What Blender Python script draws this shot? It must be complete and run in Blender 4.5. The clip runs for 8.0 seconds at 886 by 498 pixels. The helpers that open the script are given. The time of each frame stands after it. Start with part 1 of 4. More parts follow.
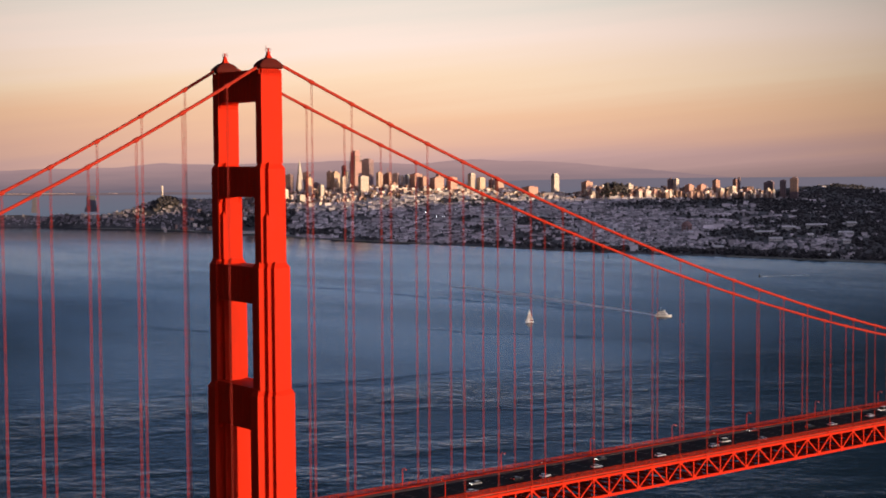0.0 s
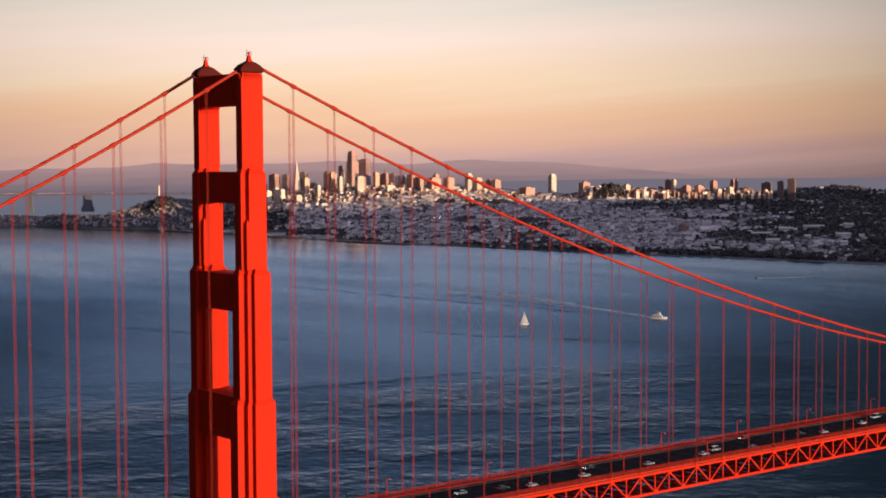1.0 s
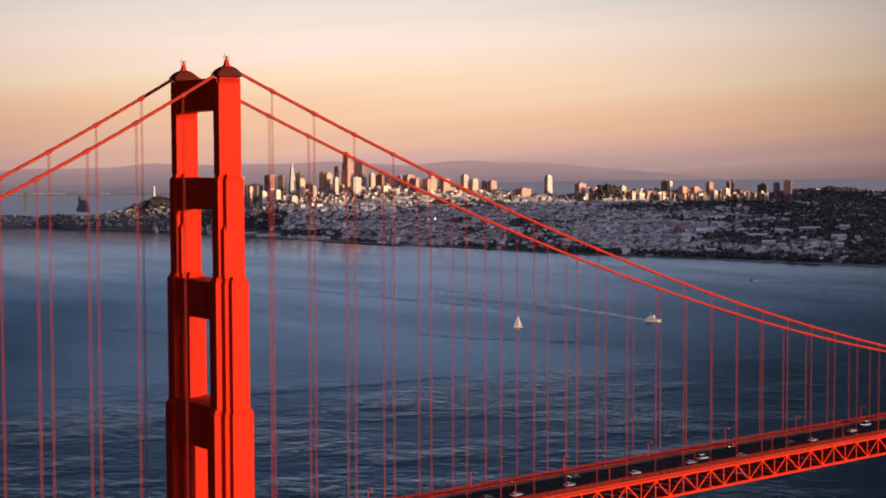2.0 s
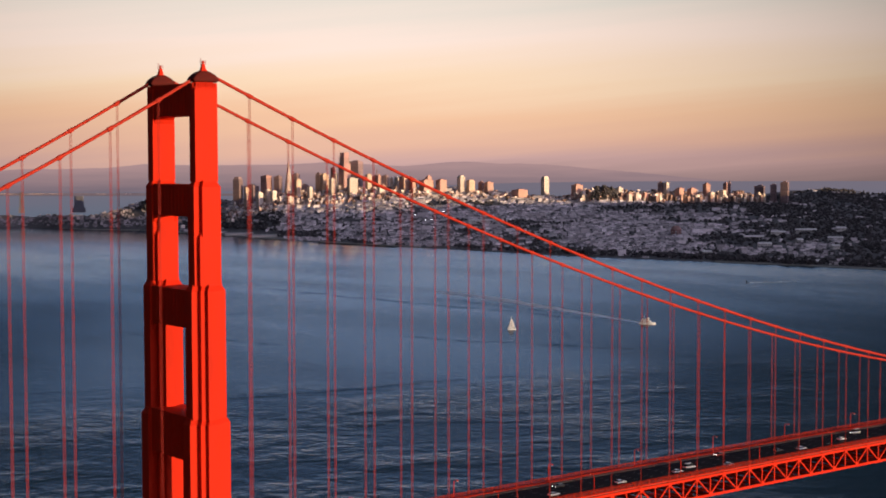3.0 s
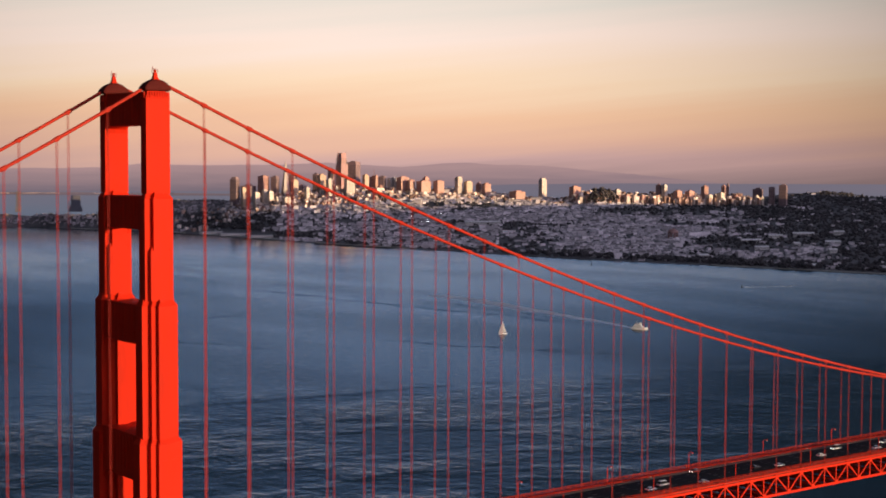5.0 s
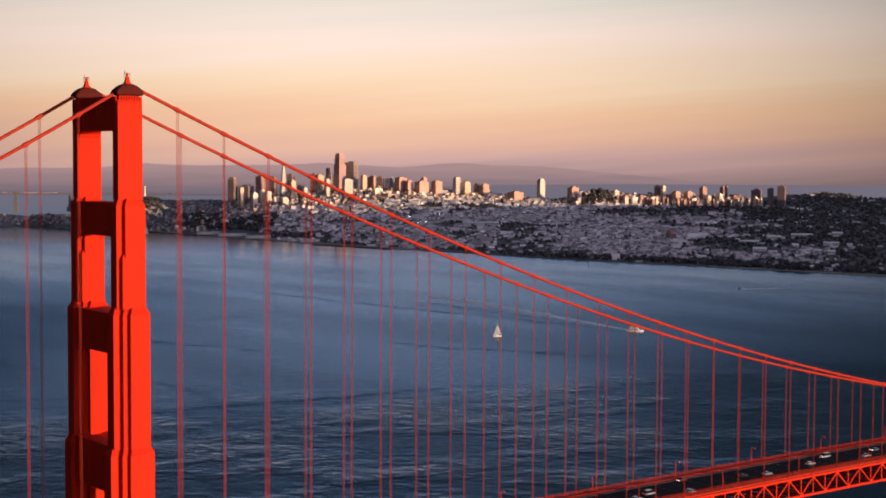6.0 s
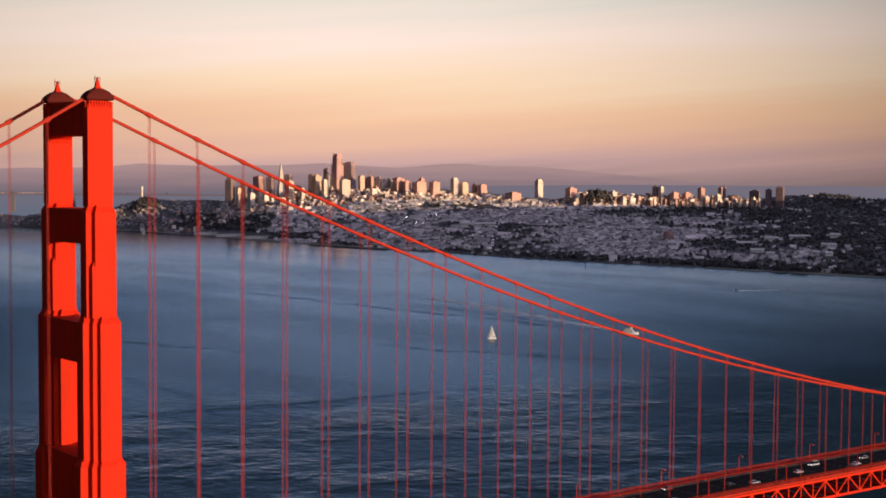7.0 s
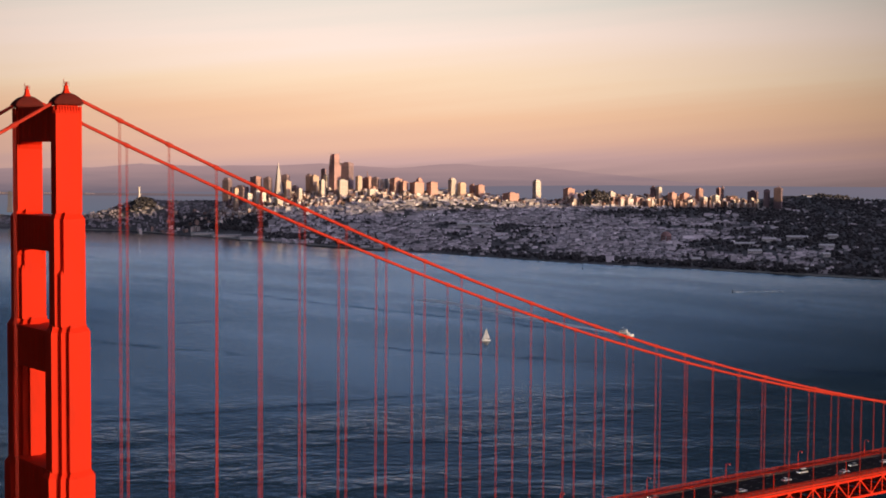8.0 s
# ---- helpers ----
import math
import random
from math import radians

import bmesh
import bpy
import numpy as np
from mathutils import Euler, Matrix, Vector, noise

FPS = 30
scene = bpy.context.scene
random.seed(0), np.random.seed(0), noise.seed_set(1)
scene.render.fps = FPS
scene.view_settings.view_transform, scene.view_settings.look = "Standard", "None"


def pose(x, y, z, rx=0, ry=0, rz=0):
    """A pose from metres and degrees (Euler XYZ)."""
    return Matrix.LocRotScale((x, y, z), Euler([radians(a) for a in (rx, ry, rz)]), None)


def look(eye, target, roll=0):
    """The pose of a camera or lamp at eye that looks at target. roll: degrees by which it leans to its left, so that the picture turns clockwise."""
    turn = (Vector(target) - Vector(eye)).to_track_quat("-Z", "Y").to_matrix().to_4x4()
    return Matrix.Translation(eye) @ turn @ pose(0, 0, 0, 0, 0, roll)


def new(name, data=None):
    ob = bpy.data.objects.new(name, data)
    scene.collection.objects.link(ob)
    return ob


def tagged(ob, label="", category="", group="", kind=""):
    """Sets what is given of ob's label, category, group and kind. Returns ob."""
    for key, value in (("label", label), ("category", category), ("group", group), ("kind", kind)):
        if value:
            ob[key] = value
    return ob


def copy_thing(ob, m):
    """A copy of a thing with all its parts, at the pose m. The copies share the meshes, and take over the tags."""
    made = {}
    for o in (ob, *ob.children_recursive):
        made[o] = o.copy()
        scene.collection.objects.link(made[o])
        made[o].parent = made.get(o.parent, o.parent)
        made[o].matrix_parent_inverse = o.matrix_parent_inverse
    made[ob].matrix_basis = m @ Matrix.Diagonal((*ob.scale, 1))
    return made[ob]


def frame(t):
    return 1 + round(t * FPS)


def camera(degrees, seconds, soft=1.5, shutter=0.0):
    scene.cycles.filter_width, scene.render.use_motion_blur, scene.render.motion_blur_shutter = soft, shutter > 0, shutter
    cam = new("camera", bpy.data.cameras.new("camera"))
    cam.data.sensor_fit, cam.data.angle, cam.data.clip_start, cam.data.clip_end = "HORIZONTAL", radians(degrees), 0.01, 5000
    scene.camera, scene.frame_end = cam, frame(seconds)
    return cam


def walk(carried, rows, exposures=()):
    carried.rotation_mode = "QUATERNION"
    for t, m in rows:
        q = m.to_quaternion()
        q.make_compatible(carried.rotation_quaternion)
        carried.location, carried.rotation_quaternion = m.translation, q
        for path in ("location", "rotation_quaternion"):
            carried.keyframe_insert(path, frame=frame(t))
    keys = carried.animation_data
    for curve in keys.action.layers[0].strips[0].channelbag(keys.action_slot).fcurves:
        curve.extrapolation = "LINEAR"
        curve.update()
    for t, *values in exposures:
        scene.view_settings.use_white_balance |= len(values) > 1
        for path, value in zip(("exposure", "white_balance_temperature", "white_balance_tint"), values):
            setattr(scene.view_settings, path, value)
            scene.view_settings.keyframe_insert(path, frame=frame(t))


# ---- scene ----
cam = camera(32.86, 8.0, soft=1.75)
# seconds, eye x y z, then yaw from +y towards +x, pitch, roll in degrees
PATH = [
    (0.0, -241.94, -420.58, 193.89, 37.237, -3.228, -0.384),
    (0.5, -237.82, -418.99, 194.80, 37.261, -3.233, -0.335),
    (1.0, -233.64, -417.48, 195.69, 37.295, -3.235, -0.288),
    (1.5, -229.43, -416.06, 196.57, 37.345, -3.229, -0.241),
    (3.0, -216.63, -412.81, 199.36, 37.462, -3.210, -0.088),
    (3.5, -212.20, -412.04, 200.26, 37.463, -3.202, -0.019),
    (4.0, -207.75, -411.31, 201.16, 37.468, -3.205, 0.061),
    (4.5, -203.32, -410.51, 202.12, 37.440, -3.210, 0.146),
    (6.0, -188.71, -407.31, 204.93, 37.408, -3.220, 0.302),
    (6.5, -183.74, -406.21, 205.85, 37.412, -3.216, 0.339),
    (7.0, -178.67, -405.14, 206.79, 37.415, -3.222, 0.361),
    (7.5, -173.57, -404.07, 207.71, 37.433, -3.227, 0.380),
    (8.0, -168.55, -402.97, 208.60, 37.421, -3.231, 0.399),
]


def aim(x, y, z, yaw, pitch, roll):
    a, b = radians(yaw), radians(pitch)
    return look((x, y, z), (x + math.sin(a) * math.cos(b), y + math.cos(a) * math.cos(b), z + math.sin(b)), roll)


walk(cam, [(t, aim(*row)) for t, *row in PATH], exposures=((0.0, 0.0), (8.0, 0.0)))

# ---- light: a low winter sun in the west-southwest, clear evening sky ----
SUN_TURN, SUN_HEIGHT = 19.85, 2.8      # degrees from -y towards +x, and above the sea
sun_way = Vector((math.sin(radians(SUN_TURN)) * math.cos(radians(SUN_HEIGHT)),
                  -math.cos(radians(SUN_TURN)) * math.cos(radians(SUN_HEIGHT)), math.sin(radians(SUN_HEIGHT))))
lamp = bpy.data.lights.new("sun", "SUN")
lamp.energy, lamp.angle, lamp.color = 5.0, radians(0.5), (1.0, 0.70, 0.38)
sun = new("sun", lamp)
sun.matrix_world = look(sun_way * 3000, (0, 0, 0))

world = bpy.data.worlds.new("evening_sky")
scene.world = world
world.use_nodes = True
wn, wl = world.node_tree.nodes, world.node_tree.links
wn.clear()


def wnode(kind, **values):
    n = wn.new(kind)
    for key, value in values.items():
        n.inputs[key].default_value = value
    return n


sky = wn.new("ShaderNodeTexSky")
sky.sky_type, sky.sun_disc = "NISHITA", False
sky.sun_elevation, sky.sun_rotation = radians(SUN_HEIGHT), radians(180 - SUN_TURN)
coord = wn.new("ShaderNodeTexCoord")
split = wn.new("ShaderNodeSeparateXYZ")
wl.new(coord.outputs["Generated"], split.inputs[0])
# thin level streaks of haze
tilt = wn.new("ShaderNodeVectorMath")
tilt.operation = "DOT_PRODUCT"
tilt.inputs[1].default_value = (-0.09 * 30 * 0.794, 0.09 * 30 * 0.608, 30.0)
wl.new(coord.outputs["Generated"], tilt.inputs[0])
drawn = wn.new("ShaderNodeCombineXYZ")
wl.new(split.outputs["X"], drawn.inputs[0])
wl.new(split.outputs["Y"], drawn.inputs[1])
wl.new(tilt.outputs["Value"], drawn.inputs[2])
streak = wnode("ShaderNodeTexNoise", Scale=1.6, Detail=5.0, Roughness=0.5)
wl.new(drawn.outputs[0], streak.inputs["Vector"])
sway = wn.new("ShaderNodeMath")
sway.operation = "MULTIPLY_ADD"
sway.inputs[1].default_value = 0.042
wl.new(streak.outputs["Fac"], sway.inputs[0])
base = wn.new("ShaderNodeMath")
base.operation = "SUBTRACT"
base.inputs[1].default_value = 0.0205
wl.new(split.outputs["Z"], base.inputs[0])
wl.new(base.outputs[0], sway.inputs[2])
rise = wn.new("ShaderNodeMapRange")
rise.inputs["From Min"].default_value, rise.inputs["From Max"].default_value = -0.02, 1.0
wl.new(sway.outputs[0], rise.inputs["Value"])
ramp = wn.new("ShaderNodeValToRGB")
STOPS = [(-0.02, (0.24, 0.18, 0.20)), (0.0, (0.62, 0.39, 0.37)), (0.0153, (0.80, 0.475, 0.36)), (0.035, (0.93, 0.57, 0.37)),
         (0.054, (1.0, 0.735, 0.52)), (0.085, (1.03, 0.82, 0.72)), (0.112, (0.82, 0.76, 0.68)), (0.14, (0.52, 0.64, 0.86)),
         (0.19, (0.36, 0.55, 0.94)), (0.27, (0.23, 0.41, 0.80)), (0.40, (0.10, 0.17, 0.35)), (0.50, (0.18, 0.28, 0.50)), (0.60, (0.40, 0.54, 0.86)), (1.0, (1.00, 1.20, 1.80))]
while len(ramp.color_ramp.elements) < len(STOPS):
    ramp.color_ramp.elements.new(0.5)
for e, (z, c) in zip(ramp.color_ramp.elements, STOPS):
    e.position, e.color = (z + 0.02) / 1.02, (*c, 1)
wl.new(rise.outputs[0], ramp.inputs[0])
# the glow is strongest over the city and fades smoothly round the horizon
glow = wn.new("ShaderNodeVectorMath")
glow.operation = "DOT_PRODUCT"
glow.inputs[1].default_value = (0.559, 0.829, 0.0)
wl.new(coord.outputs["Generated"], glow.inputs[0])
fade = wn.new("ShaderNodeMapRange")
fade.inputs["From Min"].default_value, fade.inputs["From Max"].default_value = 0.88, 1.0
fade.inputs["To Min"].default_value, fade.inputs["To Max"].default_value = 0.09, 1.0
wl.new(glow.outputs["Value"], fade.inputs["Value"])
# and it is bright again in the west, round the setting sun
sunward = wn.new("ShaderNodeVectorMath")
sunward.operation = "DOT_PRODUCT"
sunward.inputs[1].default_value = (sun_way.x, sun_way.y, 0.0)
wl.new(coord.outputs["Generated"], sunward.inputs[0])
west = wn.new("ShaderNodeMapRange")
west.inputs["From Min"].default_value, west.inputs["From Max"].default_value = 0.55, 1.0
west.inputs["To Min"].default_value, west.inputs["To Max"].default_value = 0.0, 1.0
wl.new(sunward.outputs["Value"], west.inputs["Value"])
low = wn.new("ShaderNodeBackground")
wl.new(fade.outputs[0], low.inputs["Strength"])
wl.new(ramp.outputs[0], low.inputs[0])
high = wnode("ShaderNodeBackground", Strength=0.006)
wl.new(sky.outputs[0], high.inputs[0])
afterglow = wnode("ShaderNodeBackground", Color=(1.30, 1.24, 1.62, 1.0))
wl.new(west.outputs[0], afterglow.inputs["Strength"])
both, every = wn.new("ShaderNodeAddShader"), wn.new("ShaderNodeAddShader")
wl.new(low.outputs[0], both.inputs[0])
wl.new(high.outputs[0], both.inputs[1])
wl.new(both.outputs[0], every.inputs[0])
wl.new(afterglow.outputs[0], every.inputs[1])
wout = wn.new("ShaderNodeOutputWorld")
wl.new(every.outputs[0], wout.inputs[0])


# ---- materials ----
def material(name, colour, rough=0.6, metal=0.0, vary=0.25, size=2.0, bump=0.0, coarse=8.0, spread=0.0, stretch=(1, 1, 1), island=0.0, shine=0.5):
    """A painted or natural surface: two scales of noise move its colour and gloss; spread varies it piece by piece."""
    m = bpy.data.materials.new(name)
    m.use_nodes = True
    n, l = m.node_tree.nodes, m.node_tree.links
    shader = n["Principled BSDF"]
    shader.inputs["Metallic"].default_value = metal
    shader.inputs["Specular IOR Level"].default_value = shine
    where = n.new("ShaderNodeTexCoord")
    scaled = n.new("ShaderNodeMapping")
    scaled.inputs["Scale"].default_value = stretch
    l.new(where.outputs["Object"], scaled.inputs[0])
    fine, wide = n.new("ShaderNodeTexNoise"), n.new("ShaderNodeTexNoise")
    fine.inputs["Scale"].default_value, wide.inputs["Scale"].default_value = 1 / size, 1 / (size * coarse)
    fine.inputs["Detail"].default_value = wide.inputs["Detail"].default_value = 5
    mix = n.new("ShaderNodeMath")
    mix.operation = "ADD"
    for i, t in enumerate((fine, wide)):
        l.new(scaled.outputs[0], t.inputs["Vector"])
        l.new(t.outputs["Fac"], mix.inputs[i])
    value = n.new("ShaderNodeMapRange")
    value.inputs["From Min"].default_value, value.inputs["From Max"].default_value = 0.6, 1.4
    value.inputs["To Min"].default_value, value.inputs["To Max"].default_value = 1 - vary, 1 + vary
    l.new(mix.outputs[0], value.inputs["Value"])
    last = value.outputs[0]
    if spread or island:
        if island:
            source = n.new("ShaderNodeNewGeometry").outputs["Random Per Island"]
        else:
            source = n.new("ShaderNodeObjectInfo").outputs["Random"]
        piece = n.new("ShaderNodeMapRange")
        k = island or spread
        piece.inputs["To Min"].default_value, piece.inputs["To Max"].default_value = 1 - k, 1 + k
        l.new(source, piece.inputs["Value"])
        times = n.new("ShaderNodeMath")
        times.operation = "MULTIPLY"
        l.new(last, times.inputs[0])
        l.new(piece.outputs[0], times.inputs[1])
        last = times.outputs[0]
    tint = n.new("ShaderNodeVectorMath")
    tint.operation = "SCALE"
    tint.inputs[0].default_value = colour
    l.new(last, tint.inputs["Scale"])
    l.new(tint.outputs[0], shader.inputs["Base Color"])
    gloss = n.new("ShaderNodeMapRange")
    gloss.inputs["To Min"].default_value, gloss.inputs["To Max"].default_value = rough - 0.08, min(1, rough + 0.12)
    l.new(fine.outputs["Fac"], gloss.inputs["Value"])
    l.new(gloss.outputs[0], shader.inputs["Roughness"])
    if bump:
        relief = n.new("ShaderNodeBump")
        relief.inputs["Strength"].default_value, relief.inputs["Distance"].default_value = 0.6, bump
        l.new(fine.outputs["Fac"], relief.inputs["Height"])
        l.new(relief.outputs[0], shader.inputs["Normal"])
    return m


ORANGE = material("orange_paint", (0.60, 0.020, 0.003), 0.7, vary=0.17, size=3.0, bump=0.02, stretch=(1, 1, 0.25), shine=0.15)
ROPE_PAINT = material("weathered_rope_paint", (0.36, 0.036, 0.028), 0.75, vary=0.1, size=1.5, shine=0.15)
# railings and bracing: the bridge paint with their shade put into its colour
SHADED_ORANGE = material("shaded_orange_paint", (0.26, 0.017, 0.008), 0.8, vary=0.2, size=1.5, shine=0.12)
ORANGE_ROPE = material("orange_rope", (0.42, 0.028, 0.014), 0.7, vary=0.1, size=1.5, shine=0.2)
# saddle caps: a much darker red than the tower
DARK_CAP = material("dark_cap_paint", (0.085, 0.009, 0.007), 0.75, vary=0.2, size=1.5, shine=0.15)
ASPHALT = material("asphalt", (0.022, 0.021, 0.024), 0.9, vary=0.25, size=1.5, shine=0.12)
CONCRETE = material("concrete", (0.32, 0.30, 0.28), 0.85, vary=0.2, size=3.0)
# sidewalks: darker than the other concrete
SIDEWALK = material("dark_concrete", (0.11, 0.095, 0.09), 0.85, vary=0.25, size=2.0)
LINE_PAINT = material("line_paint", (0.22, 0.21, 0.20), 0.7, vary=0.2, size=0.6)
STEEL = material("galvanised_steel", (0.3, 0.3, 0.3), 0.4, 0.8)
LAMP_GLASS = material("lamp_glass", (0.7, 0.66, 0.55), 0.3, vary=0.05)
CAR_WHITE = material("white_car_paint", (0.85, 0.85, 0.85), 0.3, vary=0.05)
CAR_SILVER = material("silver_car_paint", (0.38, 0.39, 0.41), 0.3, 0.5, vary=0.05)
CAR_DARK = material("dark_car_paint", (0.03, 0.032, 0.04), 0.3, vary=0.05)
CAR_RED = material("red_car_paint", (0.25, 0.02, 0.02), 0.3, vary=0.05)
CAR_GLASS = material("car_glass", (0.02, 0.022, 0.025), 0.12, vary=0.05)
RUBBER = material("rubber", (0.02, 0.02, 0.02), 0.8)
SAIL = material("sailcloth", (0.86, 0.88, 0.93), 0.75, vary=0.06)
BOAT_WHITE = material("boat_paint", (0.76, 0.79, 0.86), 0.4, vary=0.08)
BOAT_DARK = material("boat_dark", (0.05, 0.06, 0.08), 0.4)
LAND = material("hillside", (0.15, 0.137, 0.140), 0.95, vary=0.45, size=22.0, coarse=9)
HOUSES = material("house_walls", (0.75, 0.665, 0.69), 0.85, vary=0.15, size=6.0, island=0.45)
# walls above the harbour: the slope's shade is put into a darker colour
SHADED_HOUSES = material("shaded_house_walls", (0.36, 0.315, 0.34), 0.85, vary=0.15, size=6.0, island=0.4)
ROOFS = material("tar_roofs", (0.38, 0.325, 0.34), 0.9, vary=0.2, size=9.0, island=0.6)
LEAVES = material("leaves", (0.078, 0.068, 0.070), 0.95, vary=0.4, size=4.0, island=0.5)
T_PALE = material("pale_facade", (0.80, 0.68, 0.60), 0.7, vary=0.12, size=6.0, spread=0.15)
T_PINK = material("pink_facade", (0.66, 0.36, 0.30), 0.75, vary=0.12, size=6.0, spread=0.2)
T_MAUVE = material("mauve_facade", (0.56, 0.31, 0.30), 0.7, vary=0.15, size=6.0)
T_STONE = material("quartz_facade", (0.62, 0.54, 0.50), 0.7, vary=0.12, size=6.0)
# dark and brown facades: colour lifted to hold the distance haze
T_DARK = material("dark_facade", (0.33, 0.225, 0.235), 0.7, vary=0.2, size=6.0, spread=0.25, shine=0.15)
T_BROWN = material("brown_facade", (0.52, 0.29, 0.255), 0.7, vary=0.2, size=6.0, spread=0.25, shine=0.2)
T_GLASS_PALE = material("sunlit_windows", (0.38, 0.29, 0.25), 0.35, vary=0.2, size=5.0)
PIER_GREY = material("pier_concrete", (0.15, 0.145, 0.18), 0.85, vary=0.2, size=4.0)
T_TAN = material("tan_facade", (0.74, 0.50, 0.36), 0.7, vary=0.12, size=6.0, spread=0.15)
T_GLASS = material("facade_windows", (0.12, 0.10, 0.11), 0.6, vary=0.2, size=5.0, shine=0.2)


TIDE_LINES = [(-300, 190, 2420, 1920, 22), (-420, -190, 1785, 1665, 14), (-80, 210, 1730, 1610, 14), (-20, 230, 2235, 1905, 13), (-280, 90, 1222, 1415, 9), (-160, 60, 1255, 1370, 7)]


def water_material():
    m = bpy.data.materials.new("bay_water")
    m.use_nodes = True
    n, l = m.node_tree.nodes, m.node_tree.links
    s = n["Principled BSDF"]
    s.inputs["Base Color"].default_value = (0.012, 0.032, 0.052, 1)
    s.inputs["IOR"].default_value = 1.33
    where = n.new("ShaderNodeTexCoord")

    def layer(scale, detail, stretch, turn=0.0):
        mp = n.new("ShaderNodeMapping")
        mp.inputs["Scale"].default_value = stretch
        mp.inputs["Rotation"].default_value = (0, 0, turn)
        l.new(where.outputs["Object"], mp.inputs[0])
        t = n.new("ShaderNodeTexNoise")
        t.inputs["Scale"].default_value, t.inputs["Detail"].default_value = scale, detail
        l.new(mp.outputs[0], t.inputs["Vector"])
        return t.outputs["Fac"]

    def calc(op, a, b, c=None):
        k = n.new("ShaderNodeMath")
        k.operation = op
        for i, x in enumerate((a, b, c)):
            if x is None:
                continue
            if isinstance(x, (int, float)):
                k.inputs[i].default_value = x
            else:
                l.new(x, k.inputs[i])
        return k.outputs[0]

    def span(x, a, b, lo=0.0, hi=1.0):
        k = n.new("ShaderNodeMapRange")
        k.interpolation_type = "SMOOTHSTEP"
        for key, value in (("From Min", a), ("From Max", b), ("To Min", lo), ("To Max", hi)):
            k.inputs[key].default_value = value
        l.new(x, k.inputs["Value"])
        return k.outputs[0]

    def along(x, y, off):
        k = n.new("ShaderNodeVectorMath")
        k.operation = "DOT_PRODUCT"
        k.inputs[1].default_value = (x, y, 0.0)
        l.new(where.outputs["Object"], k.inputs[0])
        return calc("ADD", k.outputs["Value"], off)

    # distance out from the headland, and sideways along the far shore
    out, side = along(0.608, 0.794, 452.9), along(0.794, -0.608, -85.1)
    # the tide runs rough under the bridge up to a curved line; past it the bay lies calmer, in long soft patches
    wander = calc("MULTIPLY_ADD", layer(1 / 260, 4.0, (1.0, 1.0, 1)), 260.0, -130.0)
    line = calc("ADD", calc("MULTIPLY_ADD", side, 0.5, 1385.0), wander)
    inside = calc("SUBTRACT", line, out)
    rip = span(inside, -60.0, 150.0)
    clump = span(layer(1 / 150, 5.0, (1.0, 1.5, 1), 0.6), 0.40, 0.62, 0.30, 1.0)
    rough = calc("MULTIPLY", rip, clump)
    # strongest off the tower, weaker where the channel is deep
    rough = calc("MULTIPLY", rough, span(side, 60.0, 420.0, 1.0, 0.55))
    patch = span(layer(1 / 340, 5.0, (1.9, 0.6, 1), 0.65), 0.36, 0.66)
    # below mid-span and at far left: extra lean darkens the reflection, without more chop
    channel = calc("MULTIPLY", span(side, 60.0, 430.0), span(out, 2900.0, 700.0))
    stir = calc("ADD", calc("MULTIPLY_ADD", rip, 0.24, calc("MULTIPLY", patch, 0.10)), calc("MULTIPLY_ADD", channel, 0.75, calc("MULTIPLY", calc("MULTIPLY", span(side, -260.0, -560.0), span(out, 2900.0, 1700.0)), 0.5)))
    chop, swell, ripple = layer(1 / 8.0, 5.0, (1.0, 0.85, 1), 0.5), layer(1 / 24.0, 5.0, (1.0, 0.8, 1), 0.75), layer(1 / 1.4, 3.0, (1, 0.8, 1))
    h = calc("MULTIPLY_ADD", chop, 1.3, calc("MULTIPLY", ripple, 0.2))
    h = calc("MULTIPLY", h, calc("MULTIPLY_ADD", rough, 0.55, 0.30))
    h = calc("ADD", h, calc("MULTIPLY", calc("MULTIPLY", swell, 2.0), calc("MULTIPLY_ADD", rough, 1.0, 0.07)))
    # thin dark lines where two currents meet, each over its own stretch: sideways from and to, distance out at each end, width
    lines = None
    for v0, v1, u0, u1, w in TIDE_LINES:
        wave = calc("MULTIPLY_ADD", layer(1 / 130 - v0 / 90000, 4.0, (1, 1, 1)), 110.0, -55.0 - (u0 - v0 * (u1 - u0) / (v1 - v0)))
        gap = calc("ADD", calc("MULTIPLY_ADD", side, -(u1 - u0) / (v1 - v0), out), wave)
        k = span(calc("ABSOLUTE", gap, 0.0), 0.0, w, 1.0, 0.0)
        k = calc("MULTIPLY", k, calc("MULTIPLY", span(side, v0 - 30, v0 + 60), span(side, v1 - 60, v1 + 30, 1.0, 0.0)))
        lines = k if lines is None else calc("MAXIMUM", lines, k)
    meet = calc("ABSOLUTE", calc("SUBTRACT", layer(1 / 900, 2.5, (0.8, 1.5, 1), 0.35), 0.5), 0.0)
    slick = calc("MULTIPLY_ADD", calc("MULTIPLY", lines, span(layer(1 / 45, 4.0, (1, 1, 1)), 0.36, 0.60, 0.15, 1.0)), 0.055, span(meet, 0.0, 0.003, 0.014, 0.0))
    bump = n.new("ShaderNodeBump")
    bump.inputs["Strength"].default_value, bump.inputs["Distance"].default_value = 1.0, 1.0
    l.new(h, bump.inputs["Height"])
    # lean all normals back towards the headland, to mirror higher, darker sky
    lean = n.new("ShaderNodeVectorMath")
    slope = n.new("ShaderNodeVectorMath")
    slope.operation = "SCALE"
    slope.inputs[0].default_value = (-0.61, -0.79, 0.0)
    l.new(calc("ADD", calc("MULTIPLY_ADD", stir, 0.11, calc("MULTIPLY_ADD", span(out, 2300.0, 3500.0), -0.018, 0.06)), slick), slope.inputs["Scale"])
